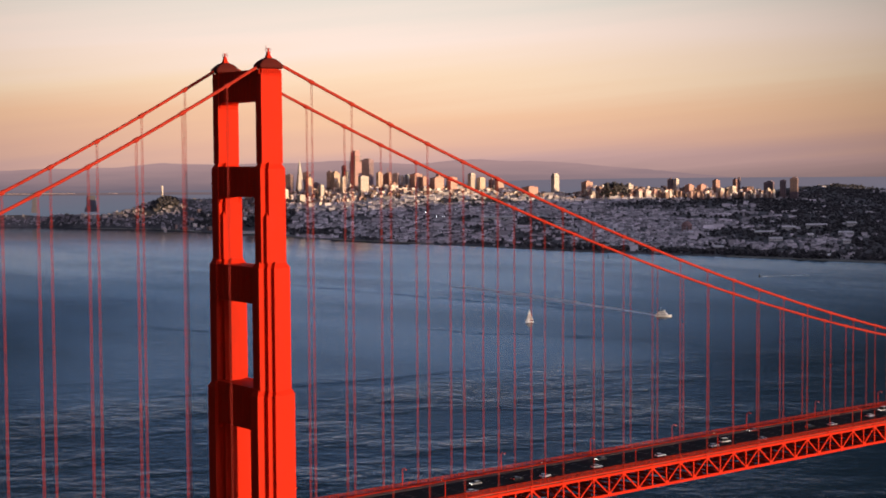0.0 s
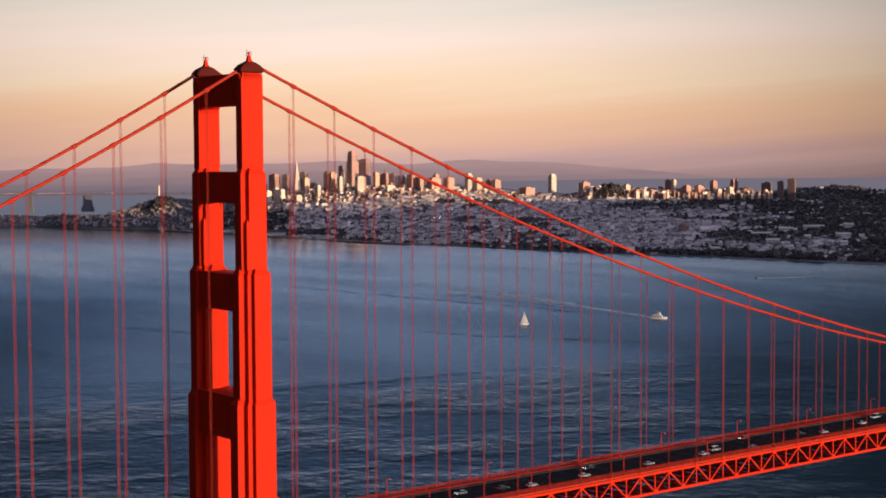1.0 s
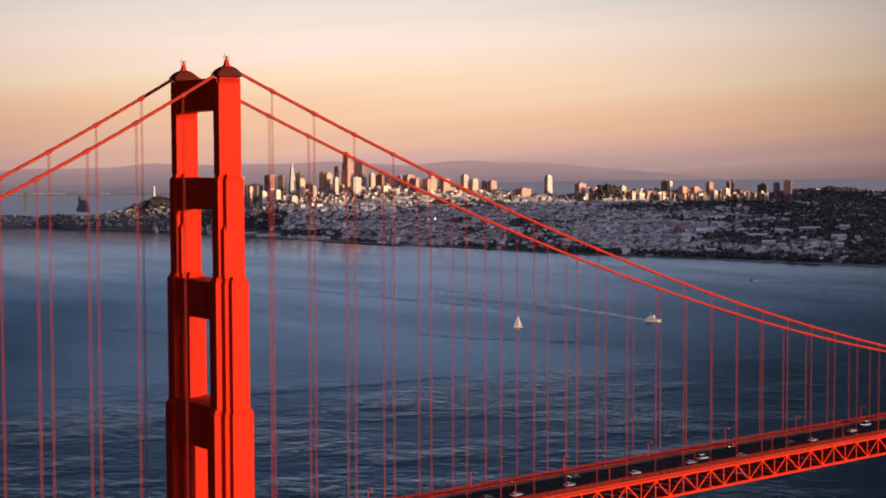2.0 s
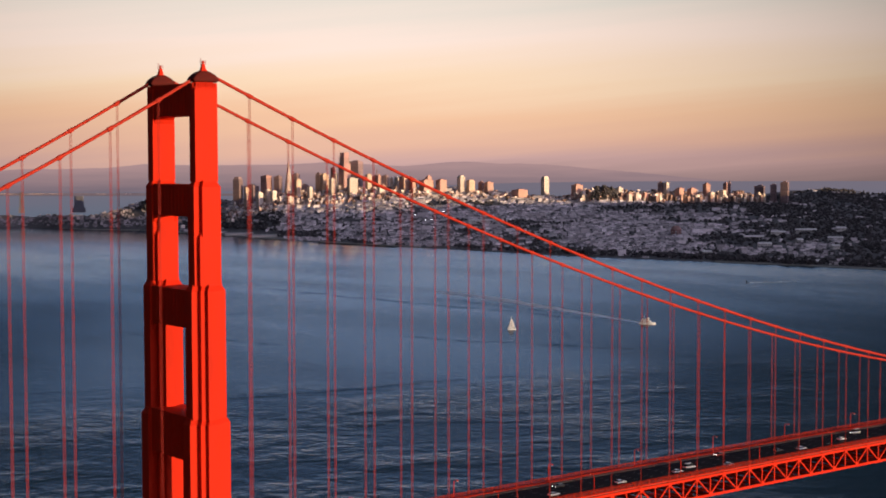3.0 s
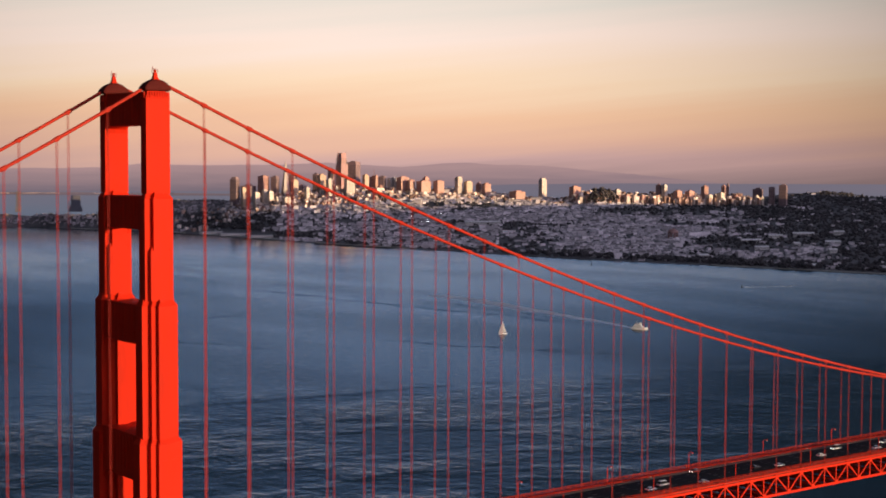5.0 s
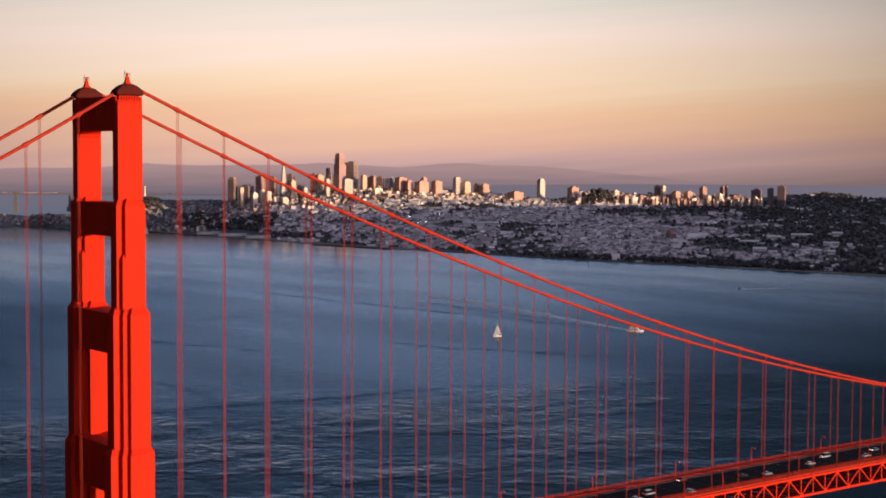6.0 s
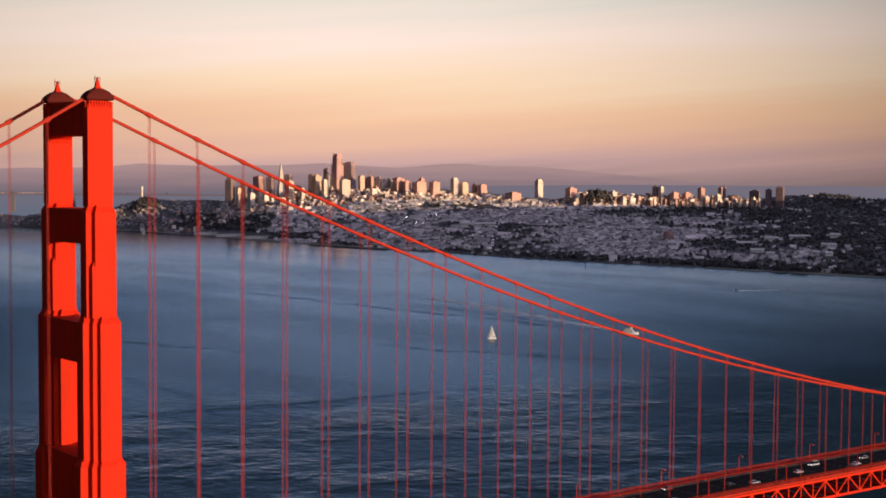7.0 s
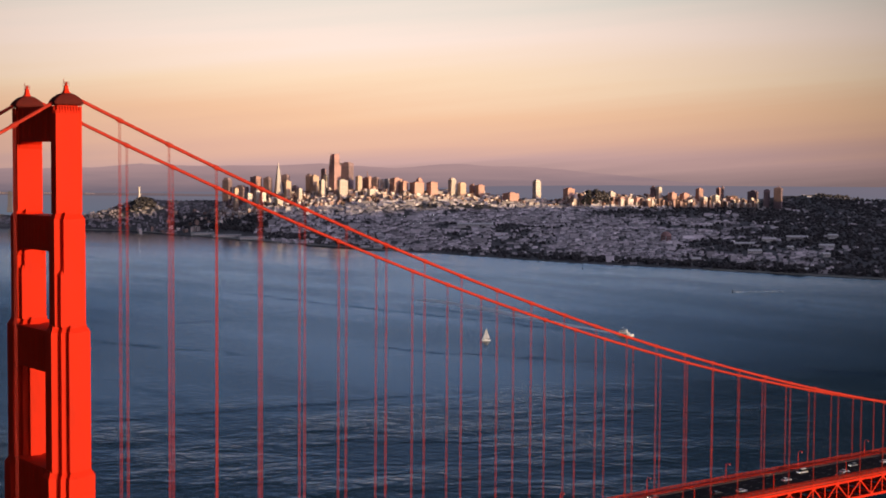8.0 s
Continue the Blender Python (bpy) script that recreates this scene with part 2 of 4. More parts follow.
    l.new(slope.outputs[0], lean.inputs[1])
    unit = n.new("ShaderNodeVectorMath")
    unit.operation = "NORMALIZE"
    l.new(bump.outputs[0], lean.inputs[0])
    l.new(lean.outputs[0], unit.inputs[0])
    l.new(unit.outputs[0], s.inputs["Normal"])
    l.new(calc("MULTIPLY_ADD", patch, 0.05, calc("MULTIPLY_ADD", span(out, 2600.0, 3700.0), -0.05, 0.17)), s.inputs["Roughness"])
    return m


def foam_material(name, y0, y1):
    """Churned foam that thins out along the wake."""
    m = bpy.data.materials.new(name)
    m.use_nodes = True
    n, l = m.node_tree.nodes, m.node_tree.links
    s = n["Principled BSDF"]
    s.inputs["Base Color"].default_value = (0.70, 0.82, 1.0, 1)
    s.inputs["Roughness"].default_value = 0.45
    where, t, r = n.new("ShaderNodeTexCoord"), n.new("ShaderNodeTexNoise"), n.new("ShaderNodeMapRange")
    mp = n.new("ShaderNodeMapping")
    mp.inputs["Scale"].default_value = (1.0, 0.16, 1.0)
    mp.inputs["Rotation"].default_value = (0, 0, 0.15)
    l.new(where.outputs["Object"], mp.inputs[0])
    t.inputs["Scale"].default_value, t.inputs["Detail"].default_value = 0.16, 6.0
    l.new(mp.outputs[0], t.inputs["Vector"])
    r.inputs["From Min"].default_value, r.inputs["From Max"].default_value = 0.32, 0.62
    r.inputs["To Min"].default_value, r.inputs["To Max"].default_value = 0.75, 1.0
    l.new(t.outputs["Fac"], r.inputs["Value"])
    xyz, thin, k = n.new("ShaderNodeSeparateXYZ"), n.new("ShaderNodeMapRange"), n.new("ShaderNodeMath")
    l.new(where.outputs["Object"], xyz.inputs[0])
    l.new(xyz.outputs["Y"], thin.inputs["Value"])
    thin.inputs["From Min"].default_value, thin.inputs["From Max"].default_value = y0, y1
    thin.inputs["To Min"].default_value, thin.inputs["To Max"].default_value = 1.0, 0.42
    k.operation = "MULTIPLY"
    l.new(r.outputs[0], k.inputs[0])
    l.new(thin.outputs[0], k.inputs[1])
    l.new(k.outputs[0], s.inputs["Alpha"])
    froth, relief = n.new("ShaderNodeTexNoise"), n.new("ShaderNodeBump")
    froth.inputs["Scale"].default_value, froth.inputs["Detail"].default_value = 0.35, 5.0
    l.new(where.outputs["Object"], froth.inputs["Vector"])
    relief.inputs["Strength"].default_value, relief.inputs["Distance"].default_value = 0.45, 1.0
    l.new(froth.outputs["Fac"], relief.inputs["Height"])
    l.new(relief.outputs[0], s.inputs["Normal"])
    return m


def painted_haze(name, low, high, z0, z1, streaks=0.15):
    """Distant land or water: the evening haze is painted into a glowing colour by height."""
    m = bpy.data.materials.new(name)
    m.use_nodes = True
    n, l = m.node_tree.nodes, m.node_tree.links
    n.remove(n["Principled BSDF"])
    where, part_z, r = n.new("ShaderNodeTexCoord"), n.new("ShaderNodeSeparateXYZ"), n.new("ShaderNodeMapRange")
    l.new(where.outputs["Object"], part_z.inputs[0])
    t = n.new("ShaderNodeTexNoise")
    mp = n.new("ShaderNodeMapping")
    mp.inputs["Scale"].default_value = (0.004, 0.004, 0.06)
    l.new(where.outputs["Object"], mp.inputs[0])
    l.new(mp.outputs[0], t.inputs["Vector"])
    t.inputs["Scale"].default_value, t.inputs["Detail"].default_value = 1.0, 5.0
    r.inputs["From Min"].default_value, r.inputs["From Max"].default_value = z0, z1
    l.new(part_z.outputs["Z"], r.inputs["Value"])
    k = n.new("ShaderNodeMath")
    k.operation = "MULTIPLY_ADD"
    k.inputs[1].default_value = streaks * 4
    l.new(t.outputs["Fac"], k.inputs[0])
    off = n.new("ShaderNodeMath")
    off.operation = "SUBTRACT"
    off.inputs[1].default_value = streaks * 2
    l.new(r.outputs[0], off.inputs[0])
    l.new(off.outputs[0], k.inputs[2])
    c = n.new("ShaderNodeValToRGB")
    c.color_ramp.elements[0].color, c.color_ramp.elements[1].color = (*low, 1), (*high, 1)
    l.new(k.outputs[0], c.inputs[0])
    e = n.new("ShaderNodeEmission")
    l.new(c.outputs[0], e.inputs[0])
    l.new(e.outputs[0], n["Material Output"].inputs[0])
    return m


# ---- mesh helpers ----
def link(name, bm, mat, parent=None, label="", smooth=False):
    me = bpy.data.meshes.new(name)
    bmesh.ops.recalc_face_normals(bm, faces=bm.faces)
    bm.to_mesh(me)
    bm.free()
    me.materials.append(mat)
    if smooth:
        me.shade_smooth()
    ob = new(name, me)
    ob.parent = parent
    if label:
        ob["label"] = label
    return ob


def part(name, bm, mat, parent, label="", smooth=False):
    return link(name, bm, mat, parent, label, smooth)


def again(name, me, parent, m):
    ob = new(name, me)
    ob.parent, ob.matrix_basis = parent, m
    return ob


def box(bm, x0, x1, y0, y1, z0, z1):
    v = [bm.verts.new((x, y, z)) for z in (z0, z1) for x, y in ((x0, y0), (x1, y0), (x1, y1), (x0, y1))]
    for f in ((3, 2, 1, 0), (4, 5, 6, 7), (0, 1, 5, 4), (1, 2, 6, 5), (2, 3, 7, 6), (3, 0, 4, 7)):
        bm.faces.new([v[i] for i in f])


def beam(bm, p, q, w, h, up=(0, 0, 1)):
    p, q = Vector(p), Vector(q)
    d = (q - p).normalized()
    s = d.cross(Vector(up))
    s = s.normalized() if s.length > 1e-4 else Vector((1, 0, 0))
    n = s.cross(d)
    rings = [[bm.verts.new(c + s * a * w / 2 + n * b * h / 2) for a, b in ((-1, -1), (1, -1), (1, 1), (-1, 1))] for c in (p, q)]
    for i in range(4):
        bm.faces.new((rings[0][i], rings[0][(i + 1) % 4], rings[1][(i + 1) % 4], rings[1][i]))
    bm.faces.new(rings[0][::-1])
    bm.faces.new(rings[1])


def loft(bm, rings):
    vs = [[bm.verts.new(p) for p in ring] for ring in rings]
    k = len(vs[0])
    for a, b in zip(vs, vs[1:]):
        for i in range(k):
            bm.faces.new((a[i], a[(i + 1) % k], b[(i + 1) % k], b[i]))
    bm.faces.new(vs[0][::-1])
    bm.faces.new(vs[-1])


def tube(bm, points, r, sides=8):
    points = [Vector(p) for p in points]
    rings = []
    for i, p in enumerate(points):
        d = (points[min(i + 1, len(points) - 1)] - points[max(i - 1, 0)]).normalized()
        s = d.cross(Vector((0, 0, 1)))
        s = s.normalized() if s.length > 1e-4 else Vector((1, 0, 0))
        n = s.cross(d)
        rings.append([p + s * r * math.cos(2 * math.pi * j / sides) + n * r * math.sin(2 * math.pi * j / sides) for j in range(sides)])
    loft(bm, rings)


def disc_rings(rows, sides, cx=0.0, cy=0.0, sx=1.0, sy=1.0):
    return [[(cx + sx * r * math.cos(2 * math.pi * j / sides), cy + sy * r * math.sin(2 * math.pi * j / sides), z) for j in range(sides)] for r, z in rows]


# ---- the bay ----
# axes of the far shore: u runs away from the headland, v along the skyline
U = Vector((math.sin(radians(37.47)), math.cos(radians(37.47)), 0))
V = Vector((math.cos(radians(37.47)), -math.sin(radians(37.47)), 0))
O = Vector((-207.8, -411.3, 0))


def shore(u, v, z=0.0):
    return O + U * u + V * (0.983 * v) + Vector((0, 0, z))


bm = bmesh.new()
n_side = 24
grid = [[bm.verts.new((-9000 + 18000 * i / n_side, -9000 + 18000 * j / n_side, 0)) for j in range(n_side + 1)] for i in range(n_side + 1)]
for i in range(n_side):
    for j in range(n_side):
        bm.faces.new((grid[i][j], grid[i + 1][j], grid[i + 1][j + 1], grid[i][j + 1]))
tagged(link("water", bm, water_material()), "slate-blue bay water with wind ripples and calm streaks", "water", kind="structure")

# ---- the bridge ----
SPAN, PANEL, HALF = 1280.0, 15.24, 13.72
CABLE_TOP, SAG = 227.05, 144.6
bridge = tagged(new("suspension_bridge"), "orange-red steel suspension bridge with stepped tower, standing over a bay", "bridge")


def cable_z(x):
    if x >= 0:
        s = min(x, SPAN - x)
        return CABLE_TOP - SAG * (1 - (1 - s / 640) ** 2) + (max(0, s - 380) / 260) ** 2 * 1.9
    return CABLE_TOP + 0.588 * x + 0.0007 * x * x


def deck_z(x):
    """Middle of the truss's bottom chord."""
    s = max(0.0, min(x, SPAN - x))
    return 68.8 + 0.005 * min(s, 300) - (0 if x >= 0 else -0.006 * x)


TOWER_X = -0.5
# bottom, top, and the stepped plan: half width along the bridge, half width across it
SECTIONS = [(10.0, 66.0, ((8.1, 2.8), (4.6, 4.4), (2.6, 5.9))),
            (66.0, 123.5, ((6.8, 2.3), (4.0, 3.9), (2.1, 5.2))),
            (123.5, 163.5, ((5.7, 2.1), (3.4, 3.5), (1.7, 4.8))),
            (163.5, 194.5, ((4.5, 1.9), (2.4, 3.3))),
            (194.5, 224.0, ((3.75, 1.75),))]
# the pilaster on the fourth tier stops half way up in a chamfer
PILASTER = (163.5, 179.5, ((3.3, 3.26),))


def stepped(plan, z, grow=0.0):
    quarter = []
    for i, (a, b) in enumerate(plan):
        if i:
            quarter.append((a + grow, plan[i - 1][1] + grow))
        quarter.append((a + grow, b + grow))
    ring = quarter + [(-a, b) for a, b in quarter[::-1]] + [(-a, -b) for a, b in quarter] + [(a, -b) for a, b in quarter[::-1]]
    return [(a, b, z) for a, b in ring]


def tier_mesh(z0, z1, plan):
    bm = bmesh.new()
    loft(bm, [stepped(plan, z0), stepped(plan, z1 - 1.6), stepped(plan, z1 - 0.2, -0.75), stepped(plan, z1 + 0.4, -0.8)])
    return bm


def band_mesh(plan, z0, z1, grow):
    bm = bmesh.new()
    loft(bm, [stepped(plan, z0, grow), stepped(plan, z1, grow)])
    return bm


def cap_mesh():
    """Flared cornice and domed saddle housing."""
    bm = bmesh.new()
    def rect(hx, hy, z, r=0.5):
        pts = []
        for sx, sy in ((1, 1), (-1, 1), (-1, -1), (1, -1)):
            corner = [(hx - r + r * math.cos(t), hy - r + r * math.sin(t)) for t in (0, math.pi / 4, math.pi / 2)]
            if sx * sy < 0:
                corner = corner[::-1]
            pts += [(sx * a, sy * b, z) for a, b in corner]
        return pts
    loft(bm, [rect(3.9, 1.8, 223.9), rect(4.2, 2.2, 224.2), rect(4.3, 2.3, 224.7), rect(3.9, 2.2, 225.4), rect(3.1, 1.9, 226.2),
              rect(2.2, 1.6, 226.8), rect(1.3, 1.2, 227.2)])
    return bm


def strut_mesh(z0, z1, hx, gap):
    """A deep portal strut with haunched lower corners and a fluted face."""
    bm = bmesh.new()
    w = HALF - gap
    h = 2.2
    prof = [(-w, z0 - h), (-w + 0.5, z0 - 0.9), (-w + 1.6, z0), (w - 1.6, z0), (w - 0.5, z0 - 0.9), (w, z0 - h), (w, z1), (-w, z1)]
    a = [bm.verts.new((-hx, y, z)) for y, z in prof]
    b = [bm.verts.new((hx, y, z)) for y, z in prof]
    bm.faces.new(a)
    bm.faces.new(b[::-1])
    for i in range(len(prof)):
        j = (i + 1) % len(prof)
        bm.faces.new((a[i], b[i], b[j], a[j]))
    return bm


def rib_mesh(h):
    bm = bmesh.new()
    box(bm, -0.12, 0.12, -0.45, 0.45, 0, h)
    return bm


def finial_mesh():
    bm = bmesh.new()
    loft(bm, [[(sx * a, sy * a, z) for sx, sy in ((1, 1), (-1, 1), (-1, -1), (1, -1))] for a, z in ((1.0, 226.9), (0.92, 227.4), (0.70, 227.6), (0.42, 229.0), (0.55, 229.1), (0.55, 229.25))])
    return bm


def beacon_mesh():
    bm = bmesh.new()
    loft(bm, disc_rings(((0.28, 229.25), (0.28, 229.95), (0.15, 230.15)), 8))
    for sx, sy in ((1, 1), (-1, 1), (-1, -1), (1, -1)):
        tube(bm, [(0.6 * sx, 0.6 * sy, 229.15), (0.6 * sx, 0.6 * sy, 230.25)], 0.06, 5)
    for z in (229.75, 230.25):
        for a, b in (((1, 1), (-1, 1)), ((-1, 1), (-1, -1)), ((-1, -1), (1, -1)), ((1, -1), (1, 1))):
            tube(bm, [(0.6 * a[0], 0.6 * a[1], z), (0.6 * b[0], 0.6 * b[1], z)], 0.05, 5)
    tube(bm, [(-0.5, 0.4, 230.15), (-0.5, 0.4, 231.05)], 0.08, 5)
    return bm


def dentil_mesh():
    bm = bmesh.new()
    for k in range(-4, 5):
        for s in (-1, 1):
            box(bm, k * 0.8 - 0.2, k * 0.8 + 0.2, min(s * 1.7, s * 1.95), max(s * 1.7, s * 1.95), 221.7, 223.7)
    for k in (-1, 0, 1):
        for s in (-1, 1):
            box(bm, min(s * 3.8, s * 4.05), max(s * 3.8, s * 4.05), k * 0.9 - 0.2, k * 0.9 + 0.2, 221.7, 223.7)
    return bm


first = {}
for tx in (TOWER_X, SPAN + 0.5):
    for side in (-1, 1):
        at = pose(tx, side * HALF, 0)
        if not first:
            leg = part("tower_leg", tier_mesh(*SECTIONS[0]), ORANGE, bridge, "stepped orange-red steel tower leg")
            first["leg"] = leg.data
            leg.matrix_basis = at
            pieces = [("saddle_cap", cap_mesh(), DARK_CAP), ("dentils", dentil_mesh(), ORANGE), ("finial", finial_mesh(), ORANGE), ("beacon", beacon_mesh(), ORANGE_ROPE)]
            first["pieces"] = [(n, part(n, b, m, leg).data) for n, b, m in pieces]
            for tier in SECTIONS[1:]:
                first["pieces"].append(("leg_tier", part("leg_tier", tier_mesh(*tier), ORANGE, leg).data))
            first["pieces"].append(("pilaster", part("pilaster", tier_mesh(*PILASTER), ORANGE, leg).data))
            for z0, z1, plan in SECTIONS[1:4]:
                first["pieces"].append(("cornice_band", part("cornice_band", band_mesh(plan, z1 - 6.6, z1 - 6.2, 0.1), ORANGE, leg).data))
        else:
            leg = again("tower_leg", first["leg"], bridge, at)
            leg["label"] = "stepped orange-red steel tower leg"
            for n, me in first["pieces"]:
                again(n, me, leg, Matrix())
    for z0, z1, hx, gap in ((214.2, 223.8, 3.2, 1.7), (184.0, 193.6, 3.9, 1.9), (150.6, 162.0, 4.8, 2.1), (110.6, 124.0, 5.6, 2.3), (60.0, 67.0, 6.0, 2.6)):
        st = part("portal_strut", strut_mesh(z0, z1, hx, gap), ORANGE, bridge, "deep fluted portal strut between the tower legs")
        st.matrix_basis = pose(tx, 0, 0)
        rib = None
        for face in (-1, 1):
            for k in range(-4, 5):
                m = pose(face * (hx + 0.02), k * (HALF - gap - 1.5) / 4.6, z0 + 0.9)
                if rib is None:
                    ob = part("rib", rib_mesh(z1 - z0 - 1.8), ORANGE, st)
                    ob.matrix_basis, rib = m, ob.data
                else:
                    again("rib", rib, st, m)
    bm = bmesh.new()
    loft(bm, disc_rings(((1.0, -12), (1.0, 9.0), (0.96, 10.5)), 28, tx, 0, 14.0, 26.0))
    part("tower_pier", bm, CONCRETE, bridge, "concrete tower pier in the water")

# main cables with their clamps
bm = bmesh.new()
tube(bm, [(-0.9, 0, 0), (0.9, 0, 0)], 0.66, 10)
box(bm, -0.38, 0.38, -0.14, 0.14, -0.78, -0.45)
clamp = None
hang_x = [PANEL * k for k in range(-22, 84) if k != 0]
for side in (-1, 1):
    tb = bmesh.new()
    xs = [-343 + 343 * i / 45 for i in range(45)] + [SPAN * i / 160 for i in range(161)] + [SPAN + 343 * (i + 1) / 45 for i in range(45)]
    tube(tb, [(x, side * HALF, cable_z(x) if x <= SPAN else cable_z(SPAN - x)) for x in xs], 0.50, 10)
    cable = part("main_cable", tb, ORANGE_ROPE, bridge, "thick orange-red main suspension cable", smooth=True)
    for x in hang_x:
        z = cable_z(x)
        slope = math.degrees(math.atan((cable_z(x + 1) - cable_z(x - 1)) / 2))
        m = pose(x, side * HALF, z, 0, -slope, 0)
        if clamp is None:
            ob = part("cable_band", bm, ORANGE_ROPE, cable)
            ob.matrix_basis = m
            clamp = ob.data
        else:
            again("cable_band", clamp, cable, m)

# suspenders: four ropes from each clamp down to a socket at the deck
rope = None
for side in (-1, 1):
    for x in hang_x:
        top, foot = cable_z(x) - 0.7, deck_z(x) + 8.2
        if top - foot < 1.0:
            continue
        hb = bmesh.new()
        box(hb, x - 0.6, x + 0.6, side * HALF - 0.12, side * HALF + 0.12, foot - 0.25, foot + 0.12)
        socket = part("suspender", hb, ORANGE_ROPE, bridge)
        for dx in (-0.36, -0.13, 0.13, 0.36):
            m = pose(x + dx, side * HALF, foot) @ Matrix.Diagonal((1, 1, top - foot, 1))
            if rope is None:
                hb = bmesh.new()
                tube(hb, [(0, 0, 0), (0, 0, 1)], 0.046, 4)
                ob = part("rope", hb, ROPE_PAINT, socket)
                ob.matrix_basis = m
                rope = ob.data
            else:
                again("rope", rope, socket, m)

# stiffening trusses
NODES = [PANEL * k for k in range(-22, 85)]
for side in (-1, 1):
    y = side * HALF
    def chord_mesh(off, w, h):
        cb = bmesh.new()
        loft(cb, [[(x, y + sy * w / 2, deck_z(x) + off + sz * h / 2) for sy, sz in ((-1, -1), (1, -1), (1, 1), (-1, 1))] for x in NODES])
        return cb

    tb = chord_mesh(7.60, 0.9, 0.95)
    chord = part("top_chord", tb, ORANGE, bridge, "riveted steel top chord of the deck truss")
    tb = chord_mesh(0.0, 0.9, 1.0)
    part("bottom_chord", tb, ORANGE, bridge, "riveted steel bottom chord of the deck truss")
    rest = bmesh.new()
    for k, (a, b) in enumerate(zip(NODES, NODES[1:])):
        c = (a + b) / 2
        near = side < 0 and -PANEL < a < 560
        for name, p, q, w in (("diagonal", (a, deck_z(a) + 7.2), (c, deck_z(c) + 0.3), 0.56), ("diagonal", (c, deck_z(c) + 0.3), (b, deck_z(b) + 7.2), 0.56),
                              ("vertical", (c, deck_z(c) + 0.4), (c, deck_z(c) + 7.2), 0.30), ("vertical", (a, deck_z(a) + 0.4), (a, deck_z(a) + 7.2), 0.30)):
            if near:
                pb = bmesh.new()
                beam(pb, (p[0], y, p[1]), (q[0], y, q[1]), 0.55, w, (0, 1, 0))
                part(name, pb, ORANGE, chord)
            else:
                beam(rest, (p[0], y, p[1]), (q[0], y, q[1]), 0.55, w, (0, 1, 0))
        # gusset plates at the panel points
        for x, z in ((a, deck_z(a) + 7.1), (c, deck_z(c) + 0.6)):
            box(rest, x - 0.95, x + 0.95, y - 0.52, y + 0.52, z - 0.75, z + 0.75)
    tagged(part("web_member", rest, ORANGE, bridge, "gusset plates and web members of the truss"), kind="stuff")

# floor: roadway, kerbs, sidewalks, fascia and railings
def deck_strip(name, y0, y1, z0, z1, mat, label=""):
    sb = bmesh.new()
    xs = [-343, -200, 0, 100, 200, 300, 420, 640, 860, 1080, SPAN, SPAN + 343]
    loft(sb, [[(x, y0, deck_z(x) + z0), (x, y1, deck_z(x) + z0), (x, y1, deck_z(x) + z1), (x, y0, deck_z(x) + z1)] for x in xs])
    return part(name, sb, mat, bridge, label)


deck_strip("roadway", -9.6, 9.6, 7.8, 8.5, ASPHALT, "dark asphalt roadway with six lanes")
for side in (-1, 1):
    a, b = sorted((side * 9.65, side * 13.1))
    deck_strip("sidewalk", a, b, 8.0, 8.75, SIDEWALK, "concrete sidewalk beside the roadway")
    a, b = sorted((side * 13.15, side * 14.35))
    deck_strip("fascia", a, b, 8.58, 8.95, ORANGE, "orange-red edge girder of the sidewalk")
    for z in (9.15, 10.25):
        a, b = sorted((side * 14.05, side * 14.25))
        deck_strip("rail", a, b, z, z + 0.16, SHADED_ORANGE)
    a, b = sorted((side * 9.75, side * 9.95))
    deck_strip("inner_rail", a, b, 9.35, 9.6, SHADED_ORANGE)
    pb = bmesh.new()
    ib = bmesh.new()
    for i in range(int(SPAN / 3.81)):
        x = 3.81 * i
        z = deck_z(x)
        box(pb, x - 0.16, x + 0.16, side * 14.15 - 0.14, side * 14.15 + 0.14, z + 8.9, z + 10.55)
        box(ib, x - 0.1, x + 0.1, side * 9.85 - 0.08, side * 9.85 + 0.08, z + 8.7, z + 9.5)
        if x < 560:
            for j in range(1, 13):
                xx = x + 0.293 * j
                box(pb, xx - 0.055, xx + 0.055, side * 14.15 - 0.03, side * 14.15 + 0.03, z + 9.25, z + 10.3)
    tagged(part("railing", pb, SHADED_ORANGE, bridge, "orange-red pedestrian railing with close pickets"), kind="stuff")
    tagged(part("inner_railing", ib, SHADED_ORANGE, bridge, "low steel railing between road and sidewalk"), kind="stuff")
# crossed wind bracing between the bottom chords
lb = bmesh.new()
for i in range(-44, 169):
    x = 7.62 * i
    for s in (-1, 1):
        beam(lb, (x, -s * (HALF - 0.5), deck_z(x)), (x + 7.62, s * (HALF - 0.5), deck_z(x + 7.62)), 0.9, 0.8)
tagged(part("wind_bracing", lb, SHADED_ORANGE, bridge, "crossed steel bracing under the deck"), kind="stuff")
fb = bmesh.new()
for i in range(-44, 169):
    x = 7.62 * i
    beam(fb, (x, -13.2, deck_z(x) + 6.9), (x, 13.2, deck_z(x) + 6.9), 0.5, 1.5)
    if i % 2 == 0 and i < 167:
        beam(fb, (x, -13.2, deck_z(x)), (x + 15.24, 13.2, deck_z(x + 15.24)), 0.4, 0.4)
        beam(fb, (x, 13.2, deck_z(x)), (x + 15.24, -13.2, deck_z(x + 15.24)), 0.4, 0.4)
tagged(part("floor_beam", fb, ORANGE, bridge, "floor beams and wind bracing under the deck"), kind="stuff")
lb = bmesh.new()
for lane in (-6.4, -3.2, 0.0, 3.2, 6.4):
    for i in range(0, 62):
        x = 9.0 * i
        box(lb, x, x + 3.0, lane - 0.09, lane + 0.09, deck_z(x) + 8.5, deck_z(x) + 8.512)
